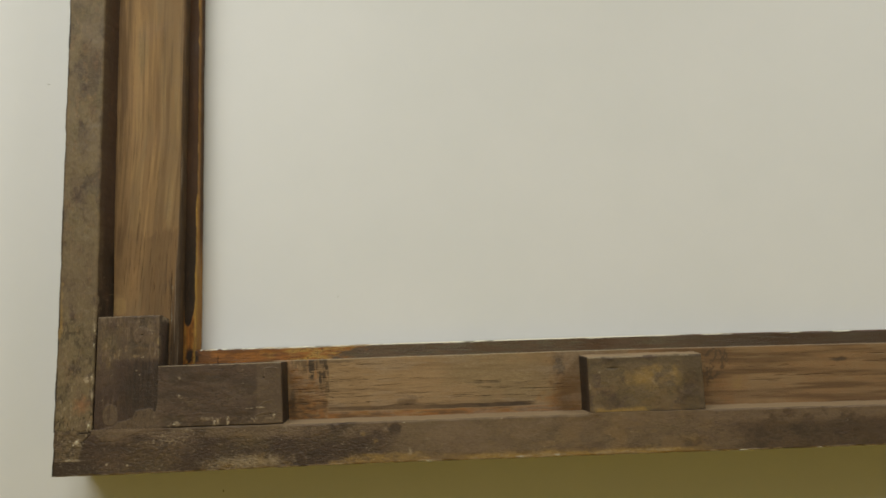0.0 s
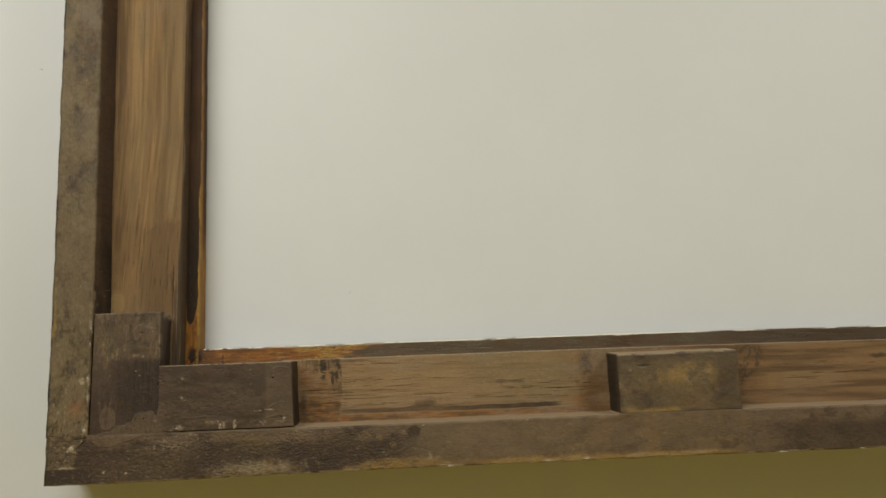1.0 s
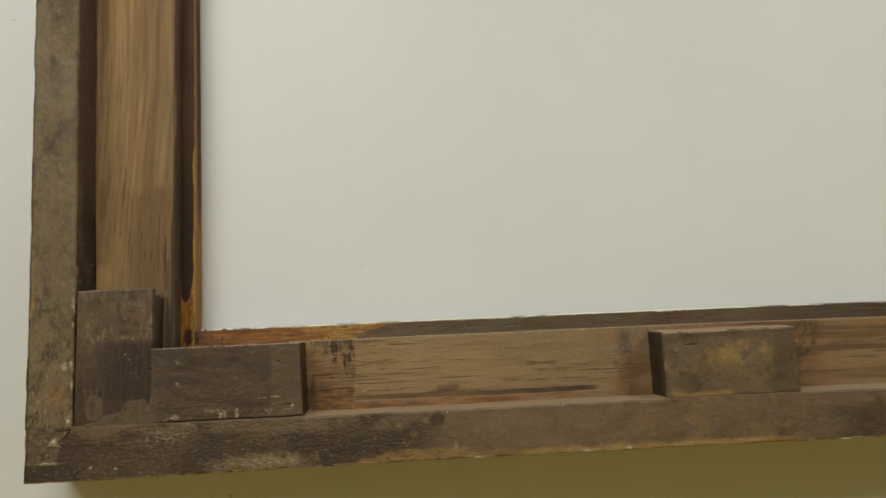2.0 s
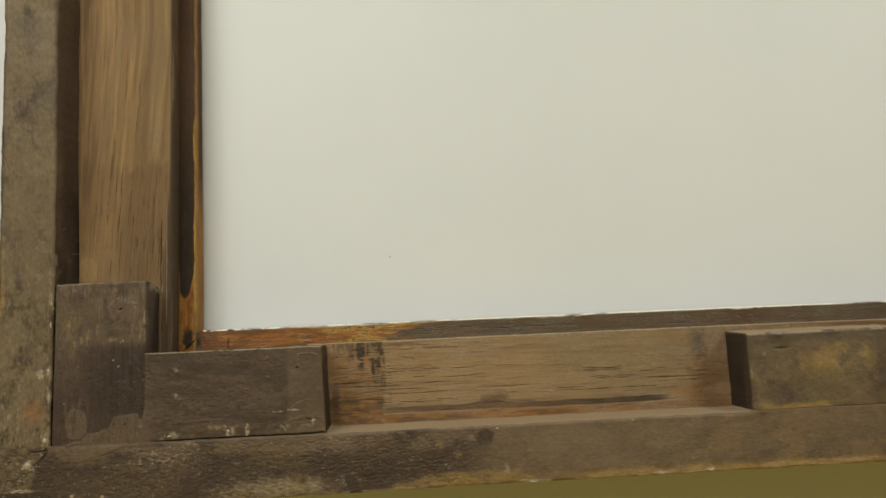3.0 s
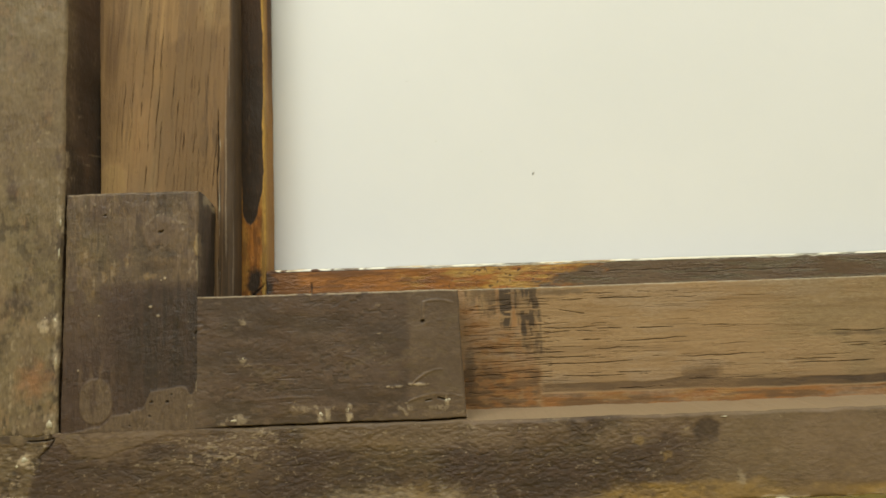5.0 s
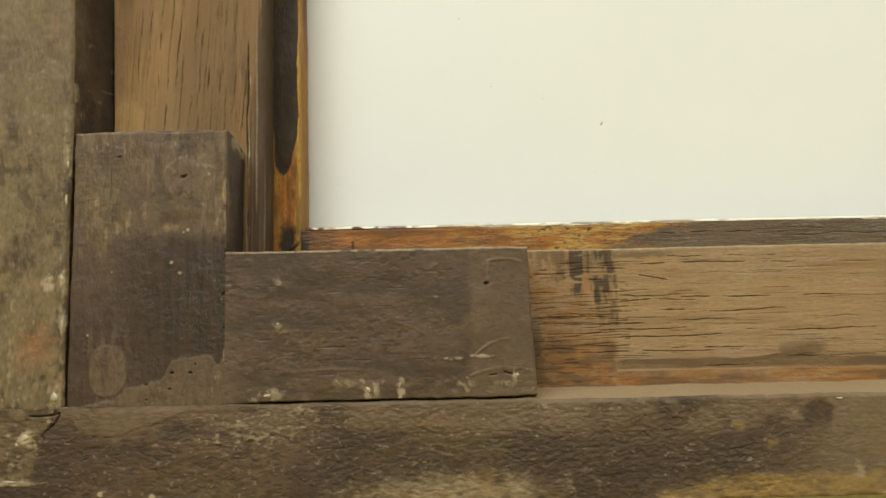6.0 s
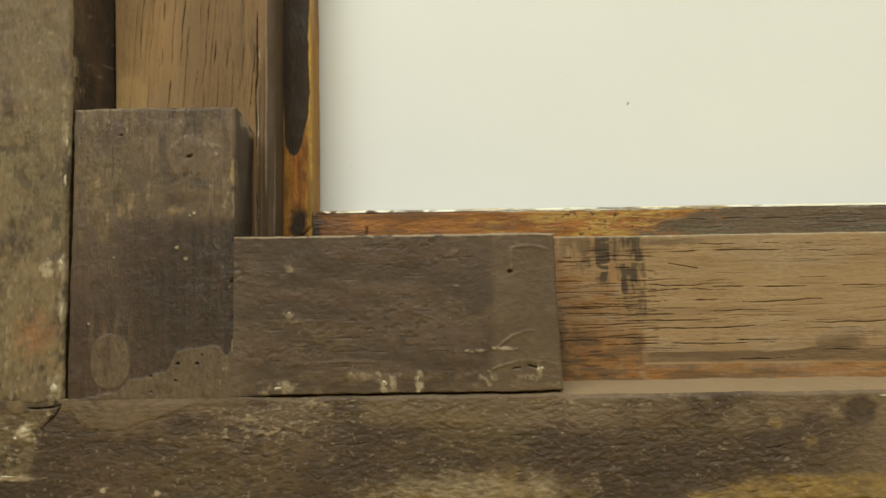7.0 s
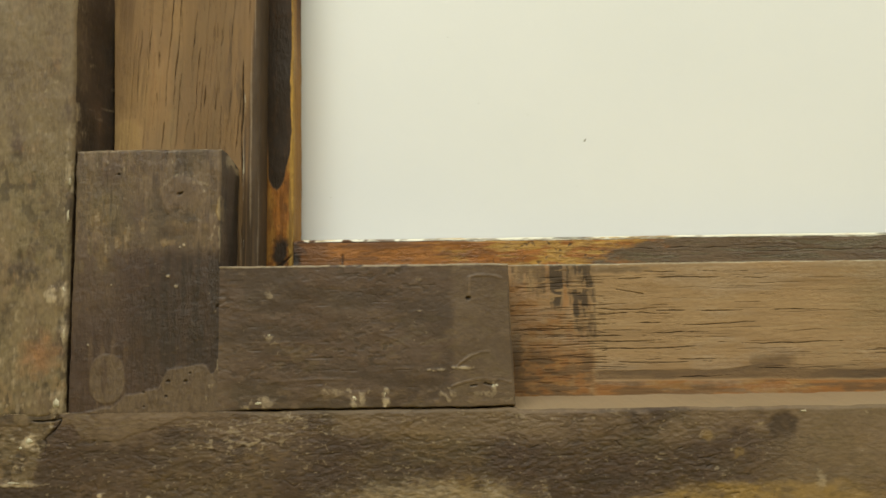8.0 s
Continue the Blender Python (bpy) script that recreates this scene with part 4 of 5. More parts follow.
    for k, (a, b, z) in enumerate(((-0.216, -0.105, 1.3425), (-0.175, -0.115, 1.3458), (-0.158, -0.112, 1.3362), (-0.160, -0.080, 1.3300), (-0.216, -0.105, 1.3245), (-0.200, -0.120, 1.3275),
                                   (-0.158, -0.090, 1.3200), (-0.186, -0.078, 1.3102), (-0.125, -0.050, 1.3710), (-0.150, -0.036, 1.3665), (-0.122, -0.005, 1.3448), (-0.124, -0.048, 1.3355),
                                   (-0.060, 0.010, 1.3220), (-0.125, -0.076, 1.3120), (-0.110, -0.066, 1.3004), (-0.050, 0.010, 1.3052), (0.055, 0.115, 1.3365), (0.130, 0.215, 1.3230), (0.020, 0.130, 1.3145), (-0.214, -0.160, 1.3330))):
        w.put("crack", 0.85 * split(X, Z, a, b, z, 0.00034, 440 + k, 0.0012))
    w.put("crack", 0.5 * stroke(X, Z, -0.142, 1.3592, -0.124, 1.3558, 0.0003, 465))


board("recessed_panel", bare_x, frame_root, steps(-0.24, 0.30, 0.0007), steps(BAND_TOP - 0.003, RAIL_TOP, 0.00027), FLOOR_Y, BACK_Y, 62,
      recess_wear, 0.0002, 0.0018, 0.0004, bend=sag, rounded="t", rim={"filler": 0.8}, label="bare cracked wooden panel with orange and black stains")


def far_recess_wear(w):
    X, Z = w.X, w.Z
    w.put("brown", 0.45 + 0.5 * ramp(fbm(X * 8, Z * 130, 511), 0.4, 0.7))
    w.put("bare", (0.15 + 0.25 * ramp(fbm(X * 20, Z * 40, 517), 0.4, 0.7)) * ramp(X, 0.40, 0.42))
    w.put("filler", 0.8 * ramp(Z, RAIL_TOP - 0.0016, RAIL_TOP - 0.0006))
    w.put("bare", 0.6 * ramp(-X, -0.47, -0.45) * ramp(fbm(X * 60, Z * 60, 512), 0.3, 0.6))
    w.put("dark", 0.75 * ramp(X, 0.405, 0.42) * ramp(-X, -0.462, -0.450) * ramp(Z - 0.9 * (X - 0.43), 1.318, 1.335) * (0.35 + 0.65 * wrinkle(X, Z, 120, 90, 513, 0.10)))
    w.put("bare", 0.5 * ramp(X, 0.40, 0.415) * ramp(-X, -0.475, -0.455) * ramp(fbm(X * 90, Z * 90, 518, 4), 0.35, 0.6))
    w.spot("gold", 0.462, 1.322, 0.008, 0.014, 0.6, 514, 0.9)
    w.put("crack", 0.6 * random_splits(X, Z, 0.48, 0.75, 1.30, 1.37, 26, 515, 0.09, 0.0009))
    w.spot("dark", 0.625, 1.354, 0.012, 0.003, 0.8, 516, 0.8)


board("recessed_panel", bare_x, frame_root, steps(0.3005, RIGHT - 0.14, 0.0016, 0.75), steps(BAND_TOP - 0.003, RAIL_TOP, 0.0007), FLOOR_Y, BACK_Y, 64,
      far_recess_wear, 0.0002, 0.0018, 0.0004, bend=sag, rounded="t", rim={"filler": 0.8}, label="bare brown wooden panel with dark grain lines")


# inner lip of both rails
def bottom_lip_wear(w):
    X, Z = w.X, w.Z
    reach = X + 0.09 * (fbm(X * 70, Z * 220, 611, 5) - 0.5) + 0.8 * (1.39 - Z)
    warm = ramp(-reach, 0.098, 0.150)
    w.put("bare", warm)
    w.put("gold", 0.8 * warm * ramp(fbm(X * 50, Z * 130, 612), 0.48, 0.62) * ramp(X, -0.24, -0.20))
    w.put("brown", 0.7 * warm * ramp(fbm(X * 30, Z * 260, 613, 5), 0.34, 0.76) * (0.35 + 0.55 * ramp(-X, 0.20, 0.26)))
    w.put("brown", 0.6 * warm * ramp(-X, 0.332, 0.345))
    w.put("filler", 0.12 * ramp(-X, 0.330, 0.342) * ramp(fbm(X * 150, Z * 150, 628, 4), 0.40, 0.62))
    w.put("crack", 0.7 * ramp(-np.abs(X + 0.330), -0.0010, -0.0003) * ramp(-Z, -1.388, -1.385))
    w.put("dark", 0.75 * warm * ramp(fbm(X * 380 + 2 * fbm(X * 300, Z * 300, 622), Z * 420 + 2 * fbm(X * 300, Z * 300, 623), 614, 2), 0.68, 0.80) * ramp(X, -0.26, -0.21))
    w.put("brown", 0.5 * ramp(X, -0.1, 0.2) * ramp(fbm(X * 20, Z * 120, 621), 0.3, 0.7))
    w.put("dark", 0.45 * ramp(X, 0.25, 0.50))
    w.put("gold", 0.9 * warm * ramp(fbm(X * 60, Z * 420, 624, 3), 0.40, 0.66) * ramp(X, -0.29, -0.22) * ramp(-X, 0.13, 0.15))
    w.put("brown", 0.6 * warm * ramp(fbm(X * 70, Z * 420, 625, 4), 0.44, 0.76))
    w.put("olive", 0.6 * (1 - warm) * ramp(fbm(X * 40, Z * 500, 626, 4), 0.45, 0.65))
    w.spot("dark", -0.336, 1.3815, 0.008, 0.0035, 0.5, 615, 0.6)
    w.spot("brown", -0.363, 1.386, 0.008, 0.010, 0.9, 616, 0.9)
    w.spot("dark", -0.364, 1.384, 0.005, 0.007, 0.9, 627, 0.9)
    # cream crest: broad over the warm part, a thin broken line elsewhere
    broad = ramp(X, -0.275, -0.235) * ramp(-X, 0.075, 0.105)
    edge_z = LIP_TOP - 0.0010 - 0.0013 * broad - 0.0016 * ramp(X, -0.06, 0.0) * ramp(-X, -0.36, -0.28) * ramp(fbm(X * 34, X * 0, 632, 3), 0.40, 0.56) + 0.0010 * (fbm(X * 160, X * 0, 620, 3) - 0.5)
    crest = ramp(Z, edge_z, edge_z + 0.0006)
    for key in ("dark", "brown", "gold", "bare"):
        w.cut(key, 0.9 * crest * broad)
    w.put("pale", crest * np.maximum(broad * ramp(fbm(X * 70, X * 0, 617, 3), 0.22, 0.40), 0.95 * ramp(fbm(X * 50, X * 0, 618, 3), 0.30, 0.45) * ramp(X, -0.36, -0.30)))
    w.put("gold", 0.3 * crest * (1 - broad) * ramp(X, -0.10, -0.06) * ramp(fbm(X * 24, X * 0, 629, 3), 0.4, 0.6))
    w.put("crack", 0.5 * split(X, Z, -0.128, -0.020, 1.3880, 0.0004, 630, 0.0014))
    w.put("crack", 0.45 * split(X, Z, -0.040, 0.060, 1.3855, 0.0004, 631, 0.0014))
    w.put("crack", 0.3 * random_splits(X, Z, -0.16, 0.7, 1.378, 1.393, 90, 619, 0.08, 0.0003))


board("bottom_lip", lip_x, frame_root, steps(-0.3645, RIGHT - 0.16, 0.0007, 0.60), steps(1.3755, LIP_TOP, 0.00035), LIP_Y, BACK_Y, 72,
      bottom_lip_wear, 0.0003, 0.0026, 0.0001, bend=sag, rounded="t", rim={"pale": 0.5, "brown": 0.5}, label="narrow inner lip, orange to charred, with chipped cream edge")


cream_edge = wood("chipped_cream_edge", [(0.80, 0.75, 0.58), (0.88, 0.84, 0.68), (0.62, 0.52, 0.34)], ON_LIP, "x", fine=0.25, rough=0.4, grit=0.3)


def edge_strip_wear(w):
    X, Z = w.X, w.Z
    w.put("brown", 0.75 * ramp(fbm(X * 60, Z * 300, 651, 4), 0.48, 0.66) * (0.8 - 0.50 * ramp(X, -0.1, 0.0)))
    w.put("brown", ramp(-X, 0.20, 0.34) * ramp(fbm(X * 110, Z * 200, 652, 4), 0.36, 0.52))
    w.put("dark", 0.7 * ramp(fbm(X * 40, Z * 150, 655, 4), 0.60, 0.70))
    w.put("gold", (0.7 - 0.5 * ramp(X, -0.1, 0.0)) * ramp(fbm(X * 40, Z * 200, 653), 0.55, 0.7))
    w.put("brown", 0.9 * ramp(X, 0.30, 0.42) * ramp(fbm(X * 30, Z * 100, 654, 4), 0.30, 0.50))


board("edge_strip", cream_edge, frame_root, steps(-0.362, RIGHT - 0.16, 0.0008, 0.75), steps(LIP_TOP - 0.0012, LIP_TOP + 0.0004, 0.0002), LIP_Y - 0.0004, LIP_Y + 0.006, 73,
      edge_strip_wear, 0.0001, 0.0022, 0.0003, bend=sag, rounded="t", label="thin chipped cream edge")


def side_lip_wear(w):
    X, Z = w.X, w.Z
    w.put("dark", 0.95 - 0.5 * ramp(Z, 1.52, 1.68))
    w.put("brown", 0.8)
    w.put("brown", 0.6 * ramp(fbm(X * 130, Z * 10, 711), 0.5, 0.7) * ramp(Z, 1.60, 1.75))
    w.cut("dark", 0.8 * ramp(fbm(X * 130, Z * 10, 711), 0.5, 0.7) * ramp(Z, 1.60, 1.75))
    edge_x = -0.3676 + 0.004 * (fbm(Z * 40, Z * 0, 712) - 0.5) + 0.0018 * ramp(Z, 1.44, 1.54) + 0.0012 * ramp(Z, 1.58, 1.74)
    strip = ramp(X - edge_x, 0.0, 0.0008)
    foot = ramp(1.436 + 0.016 * (fbm(X * 200, Z * 60, 713) - 0.5) + (300 * (X + 0.3765) ** 2 + 9e6 * np.maximum(0.0, -0.3825 - X) ** 2.5) - Z, 0.0, 0.003) * ramp(X, -0.3845, -0.3825) * ramp(-Z, -1.475, -1.455)
    w.cut("dark", np.maximum(strip, foot))
    w.cut("brown", 0.9 * np.maximum(strip, foot))
    w.put("bare", np.maximum(strip * 0.6, foot))
    w.put("gold", np.maximum(strip * 0.95, 0.5 * foot * ramp(fbm(X * 110, Z * 35, 714, 4), 0.36, 0.66)))
    w.put("dark", 0.5 * foot * ramp(fbm(X * 200, Z * 130, 715), 0.62, 0.76))
    w.put("brown", 0.6 * np.maximum(foot, strip) * ramp(fbm(X * 300, Z * 40, 717), 0.42, 0.75))
    fleck = ramp(fbm(X * 420, Z * 130, 718, 4), 0.52, 0.72)
    w.cut("dark", 0.22 * fleck)
    w.put("bare", 0.06 * fleck)
    w.spot("dark", -0.3735, 1.388, 0.0055, 0.0095, 1.0, 716, 0.8)
    w.put("crack", ramp(-np.abs((X + 0.3705) * 0.9 - (Z - 1.3825)), -0.0014, -0.0005) * ramp(-Z, -1.388, -1.385))


board("side_lip", lip_z, frame_root, steps(-0.3845, -0.3645, 0.0004), steps(1.3755, TOP - 0.16, 0.0012, 2.0), LIP_Y, BACK_Y, 74,
      side_lip_wear, 0.0003, 0.0012, 0.0005, lean=0.009, rounded="r", skin=lambda X, Z: 0.0006 * (1 - 0.7 * ramp(Z, 1.50, 1.60)) * (fbm(X * 420, Z * 260, 720, 3) - 0.5), rim={"gold": 0.5, "bare": 0.8, "brown": 0.3}, rim_extra=lambda R: {"gold": 0.8 * ramp(-R[:, 1], -1.072, -1.064), "brown": 0.9 * ramp(R[:, 2], 1.46, 1.60) * ramp(R[:, 1], 1.068, 1.076), "dark": 0.45 * ramp(R[:, 2], 1.50, 1.66) * ramp(R[:, 1], 1.070, 1.078)}, label="narrow charred inner lip with golden edge")


# blocks laid over the corner and the middle of the bottom rail
def smear_edge(X):
    """Upper edge of the filler that was smeared over the joints at the corner's foot."""
    z = 1.2885 + 0.0025 * ramp(X, -0.482, -0.462) + 0.008 * ramp(X, -0.462, -0.449) + 0.003 * ramp(X, -0.449, -0.432)
    z = z + 0.0115 * ramp(X, -0.4330, -0.4265) + 0.0022 * ramp(X, -0.430, -0.410) - 0.0045 * ramp(X, -0.404, -0.4005) + 0.008 * ramp(X, -0.400, -0.3945)
    return z + 0.0012 * 1.6 * (fbm(X * 150, X * 0, 832, 4) - 0.5)


def thumb(X, Z):
    """Oval thumb-wide smear of filler with a hollow down its middle."""
    d = np.abs((X + 0.4635) / 0.0108) ** 2.4 + np.abs((Z - 1.3085) / 0.0148) ** 2.4 + 0.16 * (fbm(X * 60, Z * 60, 833) - 0.5)
    return ramp(-d, -1.12, -0.88)


def swirl(X, Z):
    """Round dab of filler near the block's top."""
    d = np.hypot(X + 0.4195, (Z - 1.4185) * 0.95) - 0.0135 - 0.005 * (fbm(X * 80, Z * 80, 835, 3) - 0.5)
    return ramp(-d, -0.0012, 0.0016) * ramp(Z - 0.5 * (X + 0.4195), 1.4075, 1.4200)


def corner_upright_wear(w):
    X, Z = w.X, w.Z
    paint_wear(w, 810, 1.0, 0.45, 0.55)
    line = 1.3885 + 0.010 * (fbm(X * 160, X * 0, 822, 4) - 0.5) - 0.010 * ramp(-X, 0.458, 0.470)
    below = ramp(line - Z, -0.005, 0.011) * (1 - 0.55 * ramp(-X, 0.448, 0.470) * ramp(Z, 1.330, 1.360))
    above = 1 - below
    fibre = fbm(X * 420, Z * 40, 836, 4)
    w.cut("dark", 0.6 * above)
    w.put("bare", 0.34 * above * ramp(fbm(X * 160, Z * 30, 845, 4), 0.4, 0.7))
    w.put("dark", 0.5 * above * ramp(X, -0.455, -0.425) * ramp(fbm(X * 60, Z * 40, 844, 4), 0.3, 0.6))
    w.put("olive", 0.55 * above * ramp(fbm(X * 90, Z * 50, 837, 4), 0.2, 0.6))
    w.put("filler", above * (0.12 + 0.46 * ramp(fbm(X * 55, Z * 40, 821, 4), 0.35, 0.65)) * ramp(fibre, 0.25, 0.6))
    w.spot("olive", -0.466, 1.412, 0.013, 0.016, 1.0, 838, 0.6, 90)
    # soot under the ragged line, deepest beside the other block
    deep = blob(X, Z, -0.412, 1.348, 0.034, 0.048, 839, 0.4, 50, 1.2)
    w.put("brown", 0.95 * below)
    w.put("dark", below * (0.38 + 0.45 * deep) * (0.6 + 0.4 * ramp(fibre, 0.3, 0.7)))
    w.put("olive", 0.55 * below * ramp(-X, 0.445, 0.462) * ramp(fbm(X * 200, Z * 30, 846, 4), 0.3, 0.6))
    w.put("filler", 0.35 * below * ramp(-X, 0.436, 0.458) * ramp(fbm(X * 300, Z * 34, 847, 4), 0.45, 0.7))
    w.put("dark", 0.5 * ramp(fibre, 0.60, 0.75) * ramp(fbm(X * 40, Z * 30, 848), 0.4, 0.6))
    # ochre flecks along the line
    for k, (cx, cz, rx, rz) in enumerate(((-0.453, 1.397, 0.0032, 0.0050), (-0.444, 1.402, 0.0024, 0.0060), (-0.460, 1.391, 0.0034, 0.0042), (-0.473, 1.404, 0.0040, 0.0060), (-0.429, 1.391, 0.0060, 0.0022), (-0.467, 1.386, 0.0020, 0.0070))):
        w.cut("dark", 0.8 * blob(X, Z, cx, cz, rx, rz, 824 + k, 0.9, 260, 0.8))
        w.cut("brown", 0.8 * blob(X, Z, cx, cz, rx, rz, 824 + k, 0.9, 260, 0.8))
        w.cut("filler", 0.8 * blob(X, Z, cx, cz, rx, rz, 824 + k, 0.9, 260, 0.8))
        w.spot("bare", cx, cz, 0.9 * rx, rz, 0.6, 824 + k, 1.2, 420, 1.3)
        w.spot("pale", cx, cz, 0.45 * rx, 0.8 * rz, 0.35, 924 + k, 1.2, 420, 1.3)
    w.spot("brown", -0.424, 1.3975, 0.014, 0.0050, 0.45, 849, 0.7, 120)
    w.spot("bare", -0.420, 1.4010, 0.014, 0.0040, 0.5, 851, 1.1, 200)
    dab = swirl(X, Z)
    for key in ("dark", "brown", "bare", "olive"):
        w.cut(key, 0.8 * dab)
    w.put("filler", 0.42 * dab)
    w.put("dark", 0.6 * dashes(X, Z, 420, 520, 866, 0.52, 0.66) * blob(X, Z, -0.4215, 1.4075, 0.016, 0.006, 867, 0.6, 90))
    w.put("dark", 0.3 * wrinkle(X, Z, 150, 260, 852, 0.05) * blob(X, Z, -0.421, 1.4075, 0.016, 0.0050, 853, 0.6, 90))
    # highlights on the dab's raised upper rim, painted as pale strokes
    w.put("pale", 0.26 * stroke(X, Z, -0.433, 1.424, -0.414, 1.4325, 0.0014, 854, 0.004))
    w.put("pale", 0.26 * stroke(X, Z, -0.414, 1.428, -0.404, 1.4265, 0.0012, 857))
    # chipped right edge
    w.put("gold", 0.8 * blob(X, Z, -0.3965, 1.411, 0.0022, 0.008, 830, 0.6, 200))
    w.put("pale", 0.6 * blob(X, Z, -0.3962, 1.411, 0.0018, 0.008, 830, 0.6, 200))
    w.put("pale", 0.55 * blob(X, Z, -0.3960, 1.390, 0.0013, 0.012, 831, 0.6, 200))
    # filler smeared over the foot
    lobe = np.maximum(ramp(smear_edge(X) - Z, -0.0004, 0.0005), thumb(X, Z) * (1 - 0.6 * blob(X, Z, -0.4655, 1.311, 0.0018, 0.010, 834, 0.3, 80)))
    for key in ("dark", "brown", "olive", "bare"):
        w.cut(key, 0.85 * lobe)
    w.put("filler", 0.29 * lobe * (0.85 + 0.3 * (fbm(X * 60, Z * 60, 858, 3) - 0.5)))
    w.put("olive", 0.35 * lobe)
    for k, (cx, cz, size) in enumerate(((-0.3965, 1.3515, 0.0016), (-0.3965, 1.3315, 0.0009), (-0.422, 1.421, 0.0016), (-0.460, 1.4335, 0.0010), (-0.441, 1.3000, 0.0008), (-0.4275, 1.2975, 0.0009), (-0.4265, 1.3065, 0.0010), (-0.416, 1.3062, 0.0010), (-0.4135, 1.3110, 0.0007), (-0.441, 1.2915, 0.0007))):
        w.spot("crack", cx, cz, size, 0.6 * size, 0.85, 840 + k, 1.2, 500)
    for cx, cz, size in ((-0.419, 1.389, 0.0009), (-0.421, 1.3878, 0.0007), (-0.4755, 1.3290, 0.0008), (-0.4625, 1.3650, 0.0008), (-0.428, 1.370, 0.0010), (-0.423, 1.3635, 0.0010)):
        w.spot("pale", cx, cz, size, size, 0.9, 868, 0.8, 500)
    w.put("pale", 0.5 * ramp(Z, 1.4462, 1.4490) * ramp(-X, 0.450, 0.462) * ramp(fbm(X * 420, Z * 420, 859, 3), 0.46, 0.6))
    w.put("pale", 0.4 * ramp(Z, 1.4478, 1.4492) * ramp(fbm(X * 120, Z * 0, 855), 0.35, 0.6))
    w.put("pale", 0.35 * scratches(X, Z, -0.48, -0.40, 1.32, 1.445, 60, 856, 0.007, 0.0004, 1.4))
    w.put("crack", 0.3 * random_splits(Z, X, 1.32, 1.44, -0.48, -0.40, 40, 850, 0.02, 0.0004))


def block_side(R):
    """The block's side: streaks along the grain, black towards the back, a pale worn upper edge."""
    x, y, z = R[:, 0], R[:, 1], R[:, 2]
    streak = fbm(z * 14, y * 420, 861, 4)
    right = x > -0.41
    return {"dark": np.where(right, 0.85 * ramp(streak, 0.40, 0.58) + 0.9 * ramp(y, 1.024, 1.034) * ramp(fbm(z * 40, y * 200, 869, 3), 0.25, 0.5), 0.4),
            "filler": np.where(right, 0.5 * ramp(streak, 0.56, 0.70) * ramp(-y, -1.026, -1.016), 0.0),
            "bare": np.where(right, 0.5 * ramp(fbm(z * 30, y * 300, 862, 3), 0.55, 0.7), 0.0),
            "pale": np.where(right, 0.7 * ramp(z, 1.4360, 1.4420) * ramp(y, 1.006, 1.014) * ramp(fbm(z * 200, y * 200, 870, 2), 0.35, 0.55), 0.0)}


def corner_skin(X, Z):
    """Fibres and creases, with the filler standing a little proud."""
    fill = np.maximum(np.maximum(ramp(smear_edge(X) - Z, -0.0010, 0.0010), 0.6 * thumb(X, Z)), 0.8 * swirl(X, Z))
    fibre = 0.0005 * (fbm(X * 330, Z * 80, 863, 3) - 0.5) + 0.00008 * wrinkle(X, Z, 150, 90, 864) * ramp(fbm(X * 40, Z * 40, 865, 3), 0.4, 0.6)
    return fibre * (1 - 0.75 * fill) - 0.0003 * fill


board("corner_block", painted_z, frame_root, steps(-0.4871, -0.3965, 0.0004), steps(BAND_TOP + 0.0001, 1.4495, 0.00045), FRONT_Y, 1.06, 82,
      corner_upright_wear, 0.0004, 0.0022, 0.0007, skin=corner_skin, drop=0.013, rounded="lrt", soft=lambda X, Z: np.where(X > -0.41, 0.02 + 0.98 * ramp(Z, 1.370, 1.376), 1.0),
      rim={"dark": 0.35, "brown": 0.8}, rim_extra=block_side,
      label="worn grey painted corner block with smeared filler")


def along_ridges(X, Z):
    """Ridges that the filler left when it was wiped off."""
    r = stroke(X, Z, -0.2440, 1.3550, -0.2432, 1.3670, 0.0011, 931)
    r = np.maximum(r, stroke(X, Z, -0.2432, 1.3670, -0.2215, 1.3660, 0.0010, 932, 0.0016))
    r = np.maximum(r, stroke(X, Z, -0.2520, 1.3125, -0.2320, 1.3215, 0.0010, 933, 0.0022))
    r = np.maximum(r, stroke(X, Z, -0.2550, 1.3010, -0.2190, 1.3030, 0.0010, 934, 0.0030))
    r = np.maximum(r, 0.8 * stroke(X, Z, -0.2980, 1.3325, -0.2800, 1.3245, 0.0009, 935, 0.0010))
    return np.maximum(r, 0.6 * stroke(X, Z, -0.3720, 1.3040, -0.3200, 1.3060, 0.0009, 936, 0.0010))


